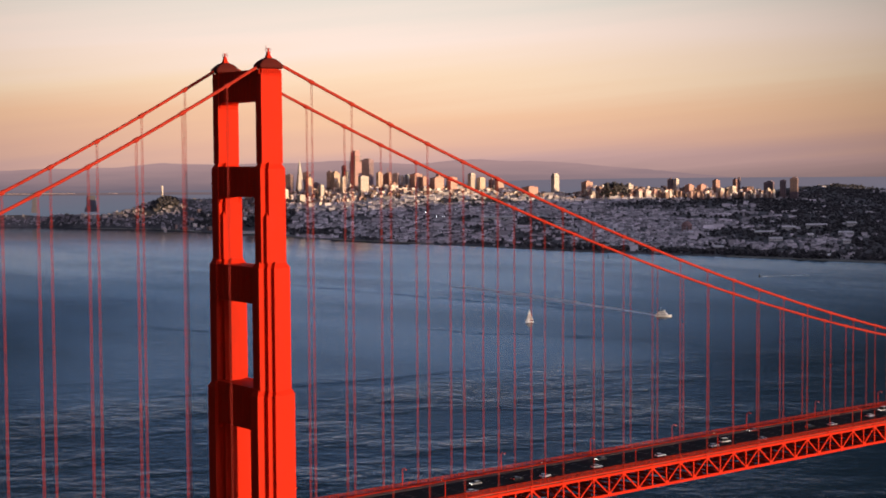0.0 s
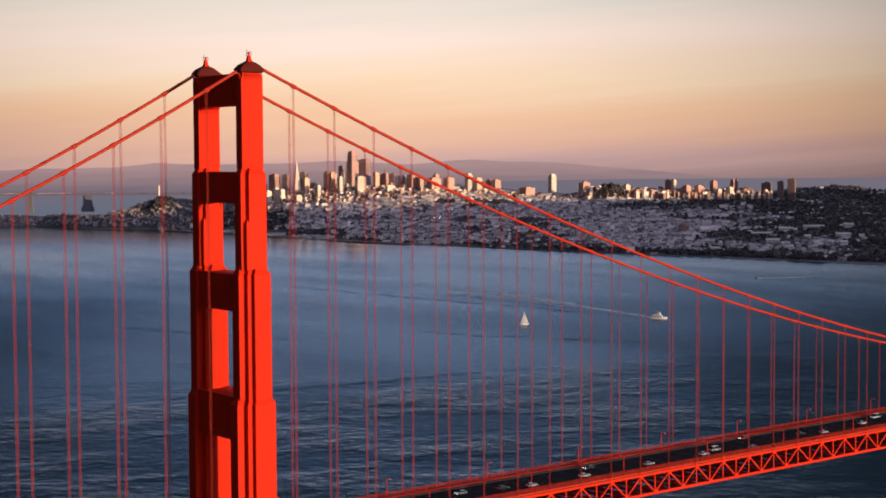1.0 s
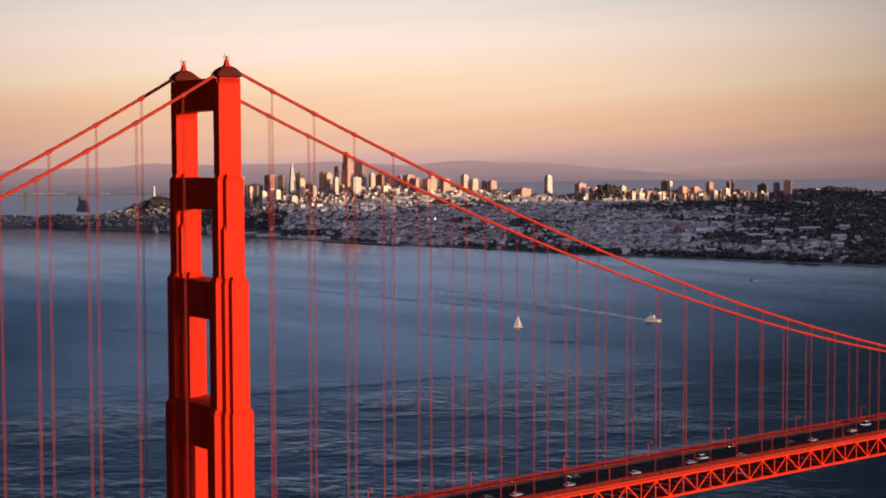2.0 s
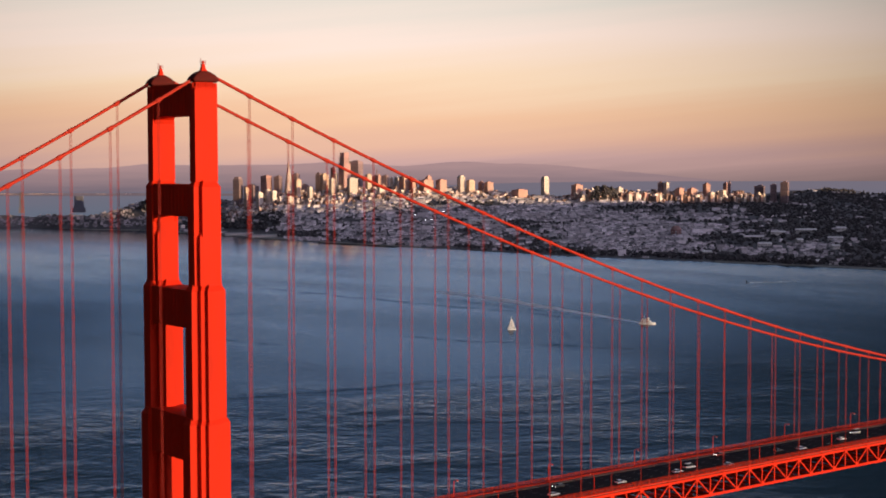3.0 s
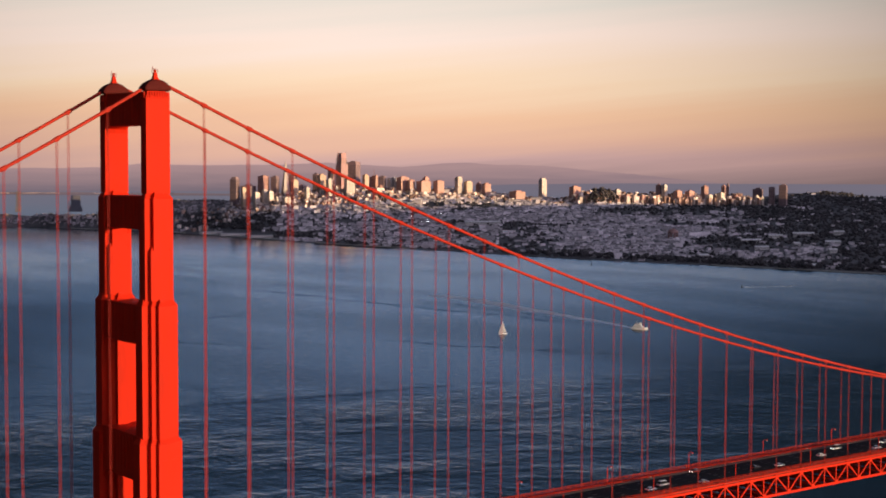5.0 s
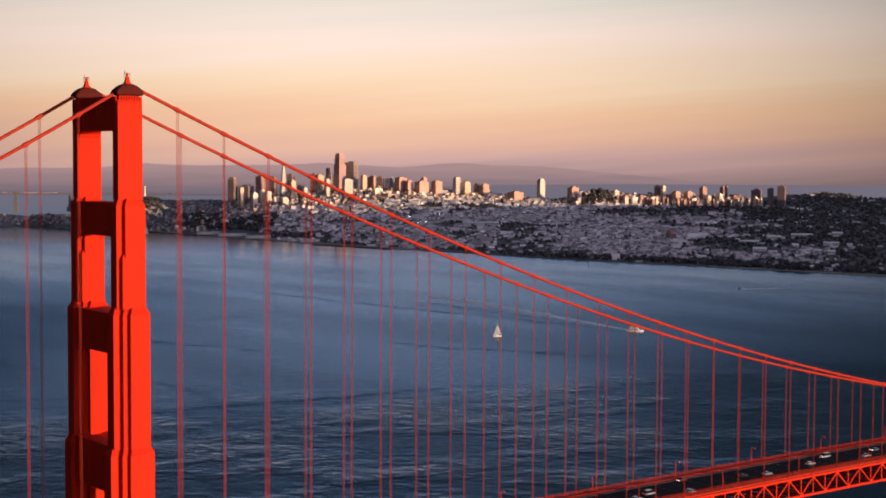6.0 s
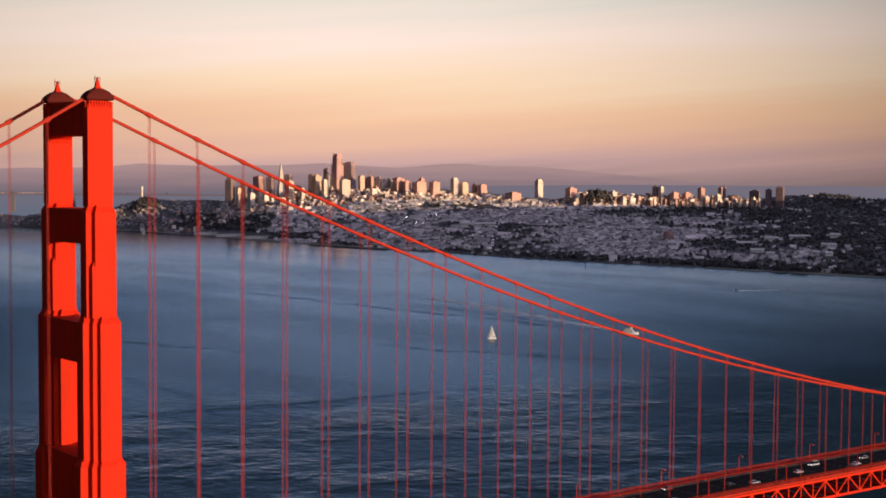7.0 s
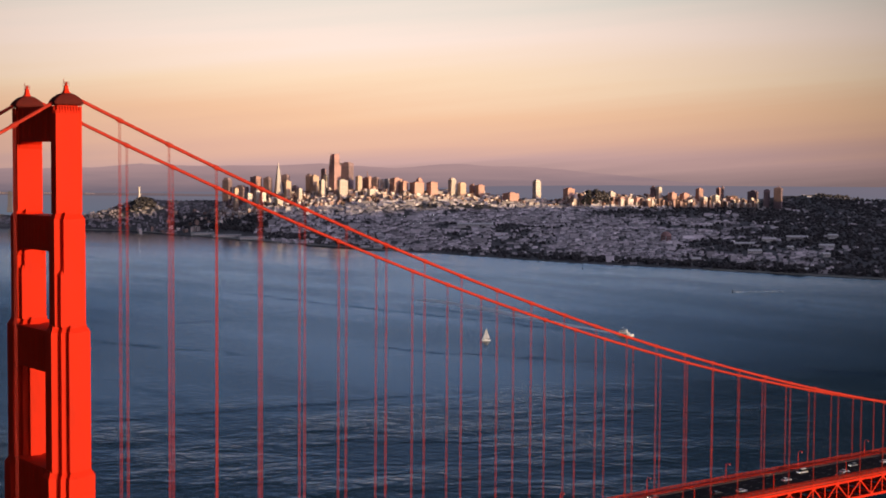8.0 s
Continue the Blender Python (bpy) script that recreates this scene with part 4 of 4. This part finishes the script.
for i in range(260):
    a, d = random.uniform(0, 2 * math.pi), random.random() ** 0.5
    u, v = 4395 + 26 * d * math.sin(a), 473 + 44 * d * math.cos(a)
    p = shore(u, v)
    greens.append((p.x, p.y, ground_z(u, v) + 36 * (1 - d ** 4) * (1.0 + 0.25 * noise.noise((v / 12, 3.0, 0))), random.uniform(4, 7)))
for i in range(220):
    a, d = random.uniform(0, 2 * math.pi), random.random() ** 0.5
    u, v = 4675 + 26 * d * math.sin(a), -925 + 44 * d * math.cos(a)
    p = shore(u, v)
    greens.append((p.x, p.y, ground_z(u, v) + 9 * (1 - d * d), random.uniform(4, 8)))
# clumps of tall trees along the shore
for i in range(700):
    v = random.choice((random.uniform(230, 660), random.uniform(600, 1100)))
    if noise.noise((v / 45, 6.0, 2.0)) < -0.12:
        continue
    u = track(WATERLINE, v) + random.uniform(40, 130)
    p = shore(u, v)
    greens.append((p.x, p.y, ground_z(u, v) + random.uniform(0, 3), random.uniform(3.5, 6.5)))
for v0 in (690, 722):
    for i in range(26):
        v = v0 + random.gauss(0, 7)
        u = track(WATERLINE, v) + random.uniform(14, 30)
        p = shore(u, v)
        greens.append((p.x, p.y, ground_z(u, v) + random.uniform(0, 7), random.uniform(3, 5)))
tree_clumps("woods", greens, "dark evergreen trees scattered through the city and along the shore")


# towers of the skyline
def office_tower(name, mat, u, v, w, top, label, crown="flat", group="towers of the skyline", grid=None):
    # two street grids meet downtown
    turn = radians(random.choice((-4, -4, 22, 33)) if grid is None else grid)
    ob = tagged(new(name), label, "building", group)
    z0 = ground_z(u, v) - 6
    h = top + 3 - z0
    w *= 0.72
    d = w * random.uniform(0.85, 1.1)
    ob.matrix_basis = Matrix.Translation(shore(u, v, z0)) @ pose(0, 0, 0, 0, 0, math.degrees(turn))
    b = bmesh.new()
    box(b, -w / 2, w / 2, -d / 2, d / 2, 0, h * {"step": 0.93, "crane": 0.76}.get(crown, 1.0))
    wall = part("wall", b, mat, ob)
    floors = max(3, int(h / 4.4))
    bays = max(3, int(w / 4.5))
    b = bmesh.new()
    for k in range(1, floors):
        z = h * 0.93 * k / floors
        for c in range(bays):
            for s in (-1, 1):
                a0 = -w / 2 + w * (c + 0.22) / bays
                box(b, a0, a0 + w * 0.56 / bays, min(s * d / 2 - s * 0.3, s * d / 2 + s * 0.12), max(s * d / 2 - s * 0.3, s * d / 2 + s * 0.12), z, z + 1.8)
                a0 = -d / 2 + d * (c + 0.22) / bays
                box(b, min(s * w / 2 - s * 0.3, s * w / 2 + s * 0.12), max(s * w / 2 - s * 0.3, s * w / 2 + s * 0.12), a0, a0 + d * 0.56 / bays, z, z + 1.8)
    tagged(part("window_grid", b, T_GLASS if mat in (T_DARK, T_BROWN) else T_GLASS_PALE, wall, "rows of dark windows"), kind="stuff")
    b = bmesh.new()
    if crown == "crane":
        box(b, -w * 0.40, w * 0.30, -d * 0.4, d * 0.4, h * 0.75, h)
    if crown == "step":
        box(b, -w * 0.36, w * 0.36, -d * 0.36, d * 0.36, h * 0.93, h)
    elif crown == "round":
        loft(b, disc_rings(((w * 0.45, h), (w * 0.4, h + 4), (w * 0.2, h + 7)), 10))
    elif crown == "crane":
        # upper floors set back, still under construction, with two tower cranes
        box(b, -w * 0.36, w * 0.32, -d * 0.34, d * 0.34, h, h + 5)
        for cx, lean in ((-w * 0.48, -7), (w * 0.42, 8)):
            tube(b, [(cx, 0, h * 0.82), (cx, 0, h + 2)], 0.8, 4)
            tube(b, [(cx - lean * 0.4, 0, h - 1), (cx + lean, 0, h + 9)], 0.6, 4)
    elif crown == "mast":
        box(b, -w * 0.25, w * 0.25, -d * 0.25, d * 0.25, h, h + 4)
        tube(b, [(0, 0, h + 3.5), (0, 0, h + 20)], 1.0, 5)
    else:
        box(b, -w * 0.28, w * 0.22, -d * 0.3, d * 0.2, h, h + random.uniform(2, 4.5))
    part("roof_house", b, mat, ob)
    return ob


random.seed(11)
# sideways, out, breadth, height of the top
# the one at 654 stands for the shaded side of the pale tower at 670
DARK = [(-646, 4600, 31, 160), (-604, 4600, 48, 133), (-521, 4600, 28, 161), (-468, 4620, 26, 169), (-396, 4620, 20, 170), (-186, 4580, 22, 164), (-133, 4580, 16, 160),
        (654, 4480, 19, 142), (863, 4480, 12, 143), (946, 4440, 34, 132), (979, 4400, 22, 137), (1008, 4380, 34, 144)]
for i, (v, u, w, top) in enumerate(DARK):
    office_tower("office_tower", T_DARK, u, v, w, top, "dark glass office tower on the city skyline", "step" if i == 0 else "flat", grid=30)
# the one at 111 stands for the shaded side of the pink block at 134
BROWN = [(-557, 4600, 37, 163), (-352, 4640, 16, 188), (-213, 4600, 29, 162), (111, 4560, 18, 143), (847, 4460, 15, 140)]
for v, u, w, top in BROWN:
    office_tower("office_tower", T_BROWN, u, v, w, top, "brown office block on the city skyline", "mast" if v == -213 else "flat", grid=18)
office_tower("office_tower", T_MAUVE, 4600, -313, 37, 229, "tall mauve office tower rising over the skyline", "crane", grid=6)
office_tower("office_tower", T_DARK, 4650, -280, 43, 207, "broad dark brown office tower with a serrated face", "flat", grid=28)
TAN = [(-450, 4510, 22, 151), (-375, 4580, 28, 167), (-237, 4560, 20, 167), (78, 4540, 28, 151)]
for v, u, w, top in TAN:
    office_tower("office_tower", T_TAN, u, v, w, top, "tan stone office tower glowing in low sun", "step" if v == 78 else "flat", grid=-4)
STONE = [(-341, 4600, 16, 170), (-153, 4600, 22, 158), (-165, 4580, 15, 157)]
for v, u, w, top in STONE:
    office_tower("office_tower", T_STONE, u, v, w, top, "grey stone office tower on the city skyline", grid=22)
PALE = [(-541, 4500, 17, 123), (-521, 4480, 19, 119), (-564, 4480, 22, 114), (-466, 4420, 25, 102), (-410, 4480, 16, 130), (-345, 4520, 22, 154), (-283, 4500, 36, 156), (-195, 4480, 24, 128),
        (49, 4540, 25, 164), (307, 4540, 25, 161), (523, 4440, 23, 127), (670, 4470, 17, 142), (796, 4420, 21, 114), (831, 4420, 21, 120), (935, 4400, 14, 111), (951, 4400, 12, 109)]
for v, u, w, top in PALE:
    office_tower("apartment_tower", T_PALE, u, v, w, top, "pale tower lit yellow by the evening sun", "step" if v in (307, 49) else "flat", grid=-12 if w > 30 else random.choice((-4, 2)))
PINK = [(-205, 4580, 13, 164), (-123, 4560, 38, 161), (-97, 4540, 25, 152), (-58, 4540, 47, 150), (-52, 4560, 20, 160), (-12, 4540, 33, 151), (134, 4540, 29, 143), (226, 4480, 47, 121),
        (404, 4520, 36, 135), (549, 4420, 42, 109), (707, 4450, 26, 125), (744, 4450, 29, 124), (790, 4460, 23, 138), (600, 4430, 30, 108), (880, 4440, 26, 112)]
for v, u, w, top in PINK:
    office_tower("apartment_block", T_PINK, u, v, w, top, "pinkish apartment block in the evening sun", grid=random.choice((-4, -4, 4)))

# lower towers crowd the middle of the skyline
for i in range(16):
    v, top = random.uniform(-620, -90), random.uniform(112, 138)
    mat = random.choice((T_DARK, T_BROWN, T_PINK, T_TAN, T_PALE, T_STONE))
    office_tower("office_tower", mat, random.uniform(4520, 4610), v, random.uniform(14, 22), top, "mid-height office tower crowded in the city skyline")

# mid-rise blocks round the foot of the towers
blocks = []
for i in range(1900):
    v = random.choice((random.gauss(-380, 170), random.uniform(-650, 950), random.uniform(380, 920)))
    u = random.uniform(4380, 4600)
    p = shore(u, v)
    blocks.append((p.x, p.y, ground_z(u, v), random.uniform(5, 11), random.uniform(5, 11), random.uniform(5, 15) * (1.1 if v < -150 else 1.8 if v > 400 else 0.8), GRID_TURN))
many_boxes("city_blocks", blocks[::2], material("block_walls", (0.80, 0.66, 0.60), 0.8, vary=0.12, size=8.0, island=0.5), "dense pale mid-rise city blocks below the towers", "buildings")
many_boxes("city_blocks", blocks[1::2], material("brick_block_walls", (0.38, 0.24, 0.20), 0.85, vary=0.15, size=8.0, island=0.6), "dense reddish mid-rise city blocks below the towers", "buildings")

# the slender pyramid
pyramid = tagged(new("pyramid_tower"), "slender white pyramid skyscraper with a spire", "skyscraper", "towers of the skyline")
pz = ground_z(4600, -494)
pyramid.matrix_basis = Matrix.Translation(shore(4600, -488, pz - 4)) @ pose(0, 0, 0, 0, 0, -8)
b = bmesh.new()
H = 211 - pz + 4
loft(b, [[(sx * a, sy * a, z) for sx, sy in ((1, 1), (-1, 1), (-1, -1), (1, -1))] for a, z in ((13.0, 0), (3.4, H * 0.78), (0.3, H))])
part("wall", b, T_STONE, pyramid)
b = bmesh.new()
for s in (-1, 1):
    loft(b, [[(s * 3.0, -1.6, H * 0.5), (s * 7.6, -1.6, H * 0.5), (s * 7.6, 1.6, H * 0.5), (s * 3.0, 1.6, H * 0.5)],
             [(s * 2.0, -1.6, H * 0.80), (s * 4.4, -1.6, H * 0.80), (s * 4.4, 1.6, H * 0.80), (s * 2.0, 1.6, H * 0.80)]])
part("wing", b, T_STONE, pyramid)

# column on the wooded hill
column = tagged(new("memorial_tower"), "pale round memorial tower on a wooded hill", "tower")
cz = ground_z(4700, -939)
column.matrix_basis = Matrix.Translation(shore(4700, -939, cz))
b = bmesh.new()
loft(b, disc_rings(((4.0, -4), (3.8, 4), (3.0, 5), (2.6, 37), (2.9, 37.5), (2.9, 41)), 14))
part("shaft", b, T_PALE, column)
b = bmesh.new()
box(b, -6, 6, -6, 6, -4, 5)
part("base", b, T_PALE, column)

# ---- the far side of the bay, its haze put into glowing colours ----
def backdrop(name, u, profile, foot, mat, label):
    b = bmesh.new()
    a = [b.verts.new(shore(u, v, foot)) for v, z in profile]
    c = [b.verts.new(shore(u + 12, v, z)) for v, z in profile]
    for i in range(len(profile) - 1):
        b.faces.new((a[i], a[i + 1], c[i + 1], c[i]))
    return tagged(link(name, b, mat), label, "backdrop", kind="structure")


HILLS = [(-3200, 150), (-2000, 170), (-1500, 184), (-1150, 190), (-980, 203), (-800, 197), (-600, 200), (-380, 208), (-260, 200), (-140, 194), (-20, 206), (90, 209), (220, 203), (340, 200),
         (480, 188), (640, 172), (820, 155), (1000, 138), (1300, 130), (1700, 130), (3200, 130)]
ridge_pts = []
for i in range(640):
    v = -3200 + 10 * i
    ridge_pts.append((v, track(HILLS, v) + 3 * noise.noise((v / 120, 0.3, 0)) + 1.2 * noise.noise((v / 35, 5.3, 0))))
backdrop("hills_backdrop", 4935, ridge_pts, 60, painted_haze("hazy_hills", (0.18, 0.142, 0.177), (0.41, 0.265, 0.268), 108, 195), "mauve far hills in evening haze across the bay")
SHEET = [(-3200, 110), (-1700, 112), (-1000, 112), (-560, 116), (-300, 120), (0, 132), (250, 140), (600, 144), (1000, 144), (3200, 144)]
backdrop("bay_backdrop", 4900, SHEET, -5, painted_haze("far_bay", (0.128, 0.150, 0.205), (0.175, 0.155, 0.200), 30, 130, 0.1), "pale far bay water beyond the city")

FLATS = [(-3200, 110), (-1800, 110), (-1250, 109), (-900, 108), (-640, 106), (-500, 104), (-400, 100)]
flat_pts = [(-3200 + 20 * i, track(FLATS, -3200 + 20 * i) + 1.2 * noise.noise((i / 5, 2.2, 0))) for i in range(140)]
backdrop("far_shore_backdrop", 4890, flat_pts, 99.5, painted_haze("hazy_flats", (0.15, 0.112, 0.130), (0.20, 0.135, 0.142), 100, 110), "low mauve far shore across the bay in haze")

for v, w, z0, z1, lab in ((-1212, 33, 60, 99, "grey concrete bridge pier standing in the far bay"), (-1402, 14, 58, 112, "slender grey bridge tower in the far bay")):
    pier = tagged(new("bridge_pier"), lab, "bridge pier", "piers in the far bay")
    pier.matrix_basis = Matrix.Translation(shore(4885, v, z0)) @ pose(0, 0, 0, 0, 0, -37.6)
    b = bmesh.new()
    loft(b, [[(sx * a, sy * 4, z) for sx, sy in ((1, 1), (-1, 1), (-1, -1), (1, -1))] for a, z in ((w * 0.5, -12), (w * 0.5, 6), (w * 0.46, 8), (w * 0.43, z1 - z0))])
    part("shaft", b, PIER_GREY, pier)
    b = bmesh.new()
    box(b, -w * 0.62, w * 0.62, -6, 4, -14, 1.5)
    part("footing", b, PIER_GREY, pier, "dark fender round the foot")


def shore_strip(name, v0, v1, off, width, z, mat, label, category):
    b = bmesh.new()
    k = max(4, int((v1 - v0) / 18))
    rings = []
    for i in range(k + 1):
        v = v0 + (v1 - v0) * i / k
        u = track(WATERLINE, v) + off + 5 * noise.noise((v / 70, off, 0))
        rings.append([shore(u, v, -1.5), shore(u + width, v, -1.5), shore(u + width, v, z), shore(u, v, z * 0.75)])
    loft(b, rings)
    return tagged(link(name, b, mat), label, category, kind="structure")


SAND = material("beach_sand", (0.42, 0.38, 0.33), 0.9, vary=0.2, size=8.0)
ROCK = material("breakwater_rock", (0.07, 0.07, 0.07), 0.9, vary=0.3, size=3.0, bump=0.3)
shore_strip("breakwater", -330, -120, -46, 9, 2.6, ROCK, "low dark rock breakwater along the shore", "breakwater")
shore_strip("beach", -330, -60, 6, 20, 2.4, SAND, "pale sandy beach at the water's edge", "beach")
shore_strip("breakwater", -1330, -700, -34, 8, 2.2, ROCK, "low dark rock breakwater along the shore", "breakwater")
shore_strip("quay", -1230, -760, -4, 16, 2.8, SAND, "pale quay along the harbour front", "quay")
shore_strip("quay", -700, -420, -6, 70, 3.4, CONCRETE, "grey concrete pier apron on the waterfront", "quay")
shore_strip("beach", 560, 1120, 2, 16, 2.0, SAND, "narrow pale beach below the wooded shore", "beach")

PIER_WALL, PIER_ROOF = material("pier_shed_walls", (0.66, 0.60, 0.56), 0.85, vary=0.12, size=6.0), material("pier_shed_roof", (0.50, 0.46, 0.45), 0.85, vary=0.15, size=6.0)
for v, long, deep in ((-672, 70, 26), (-588, 84, 30), (-500, 76, 26)):
    u = track(WATERLINE, v) + 40
    shed = tagged(new("pier_shed"), "long pale pier shed with a low pitched roof", "shed", "sheds on the waterfront")
    shed.matrix_basis = Matrix.Translation(shore(u, v, 3.0)) @ pose(0, 0, 0, 0, 0, -37.5 + 14)
    b = bmesh.new()
    box(b, -long / 2, long / 2, -deep / 2, deep / 2, -1, 5)
    part("wall", b, PIER_WALL, shed)
    b = bmesh.new()
    loft(b, [[(x, -deep / 2 - 0.8, 5.0), (x, deep / 2 + 0.8, 5.0), (x, deep / 2 + 0.8, 5.4), (x, 0, 7.6), (x, -deep / 2 - 0.8, 5.4)] for x in (-long / 2 - 0.8, long / 2 + 0.8)])
    part("roof", b, PIER_ROOF, shed)

# long pale halls and barracks among the trees, and floodlights over a playing field
HALL_WALL, HALL_ROOF = material("hall_walls", (0.62, 0.57, 0.54), 0.85, vary=0.12, size=6.0), material("hall_roof", (0.78, 0.74, 0.74), 0.8, vary=0.15, size=6.0)
HALLS = [(3910, 108, 92, 14, 4, 4), (3480, 728, 46, 10, 5, 2), (3545, 800, 34, 10, 5, 5), (3566, 872, 50, 11, 5, -2), (3335, 722, 30, 9, 4, 3), (3585, 962, 24, 12, 6, 0), (3420, 905, 34, 9, 4, -6), (3250, 860, 18, 9, 5, 12), (3240, 575, 20, 9, 5, 0), (3395, 815, 16, 9, 4, 20)]
for u, v, long, deep, high, turn in HALLS:
    hall = tagged(new("hall"), "long pale hall with a low pitched roof among dark trees", "hall", "halls near the shore")
    hall.matrix_basis = Matrix.Translation(shore(u, v, ground_z(u, v) + 2.0)) @ pose(0, 0, 0, 0, 0, -37.5 + turn)
    b = bmesh.new()
    box(b, -long / 2, long / 2, -deep / 2, deep / 2, -6, high)
    wall = part("wall", b, HALL_WALL, hall)
    b = bmesh.new()
    loft(b, [[(x, -deep / 2 - 0.6, high), (x, deep / 2 + 0.6, high), (x, deep / 2 + 0.6, high + 0.4), (x, 0, high + 3.5), (x, -deep / 2 - 0.6, high + 0.4)] for x in (-long / 2 - 0.6, long / 2 + 0.6)])
    part("roof", b, HALL_ROOF, hall)
    b = bmesh.new()
    for k in range(int(long / 4)):
        x = -long / 2 + 2 + 4 * k
        box(b, x - 0.8, x + 0.8, -deep / 2 - 0.1, -deep / 2 + 0.2, high * 0.35, high * 0.75)
    tagged(part("window", b, T_GLASS, wall, "row of dark windows"), kind="stuff")
# a domed rotunda in a park, and a white boathouse by the beach
ROSE_STONE = material("rose_stone", (0.42, 0.24, 0.22), 0.85, vary=0.2, size=4.0)
rotunda = tagged(new("rotunda"), "reddish stone rotunda with a shallow dome among dark trees", "rotunda")
rotunda.matrix_basis = Matrix.Translation(shore(3620, 566, ground_z(3620, 566)))
b = bmesh.new()
loft(b, disc_rings(((12.5, 13.0), (13.0, 13.6), (13.0, 16.2), (11.6, 16.8), (10.6, 19.6), (7.5, 22.6), (3.6, 24.2), (0.8, 24.7)), 20))
part("dome", b, ROSE_STONE, rotunda, "shallow reddish dome", smooth=True)
b = bmesh.new()
loft(b, disc_rings(((12.6, -4.0), (12.6, 1.2), (11.8, 1.4)), 20))
part("base", b, ROSE_STONE, rotunda)
pier_mesh = None
for k in range(8):
    m = pose(10.8 * math.cos(math.pi * (k + 0.5) / 4), 10.8 * math.sin(math.pi * (k + 0.5) / 4), 1.2, 0, 0, 45 * (k + 0.5))
    if pier_mesh is None:
        b = bmesh.new()
        loft(b, [[(x * w, y * w, z) for x, y in ((1.5, 2.0), (-1.5, 2.0), (-1.5, -2.0), (1.5, -2.0))] for w, z in ((1.15, 0), (1.0, 0.6), (1.0, 10.8), (1.15, 11.6), (1.15, 12.0))])
        ob = part("pillar", b, ROSE_STONE, rotunda)
        ob.matrix_basis, pier_mesh = m, ob.data
    else:
        again("pillar", pier_mesh, rotunda, m)
boathouse = tagged(new("boathouse"), "small white boathouse with a pitched roof near the beach", "boathouse")
boathouse.matrix_basis = Matrix.Translation(shore(2965, 748, ground_z(2965, 748) + 1.0)) @ pose(0, 0, 0, 0, 0, -25)
b = bmesh.new()
box(b, -5, 5, -4, 4, -4, 4.5)
part("wall", b, BOAT_WHITE, boathouse)
b = bmesh.new()
loft(b, [[(x, -4.5, 4.5), (x, 4.5, 4.5), (x, 4.5, 4.8), (x, 0, 7.6), (x, -4.5, 4.8)] for x in (-5.4, 5.4)])
part("roof", b, HALL_ROOF, boathouse)
b = bmesh.new()
box(b, -1.6, 1.6, -4.08, -3.9, -0.5, 2.9)
part("door", b, T_GLASS, boathouse, "dark boat door")
FLOOD = glow_material("floodlight_glass", (0.95, 0.97, 1.0), 9.0)
for u, v in ((4080, -85), (3975, -55), (3970, -38), (4075, -4)):
    mast = tagged(new("floodlight"), "tall steel floodlight mast with lit lamps", "floodlight", "floodlights on the hillside")
    mast.matrix_basis = Matrix.Translation(shore(u, v, ground_z(u, v))) @ pose(0, 0, 0, 0, 0, -37.5)
    b = bmesh.new()
    tube(b, [(0, 0, -2), (0, 0, 15)], 0.25, 6)
    part("pole", b, STEEL, mast)
    b = bmesh.new()
    box(b, -1.2, 1.2, -0.3, 0.3, 14.4, 16.0)
    head = part("lamp_head", b, STEEL, mast)
    b = bmesh.new()
    for k in (-0.75, 0.0, 0.75):
        box(b, k - 0.3, k + 0.3, -0.42, -0.28, 14.7, 15.7)
    part("lamp_glass", b, FLOOD, head, "lit floodlight glass")

# low sheds of a harbour on the far side of the bay
random.seed(21)
sheds = []
for i in range(70):
    v = random.choice((random.uniform(-1750, -1280), random.uniform(-1750, -850)))
    p = shore(4880 + random.uniform(0, 4), v)
    sheds.append((p.x, p.y, 106 + random.uniform(-0.8, 0.8), random.uniform(8, 60) if v < -1280 else random.uniform(3, 10), 5, random.uniform(0.4, 1.2), radians(-37.6)))
many_boxes("harbour_sheds", sheds, material("shed_walls", (0.46, 0.34, 0.33), 0.85, vary=0.2, size=12.0, island=0.7), "low pale harbour sheds across the far bay", "sheds", sunk=0.4)
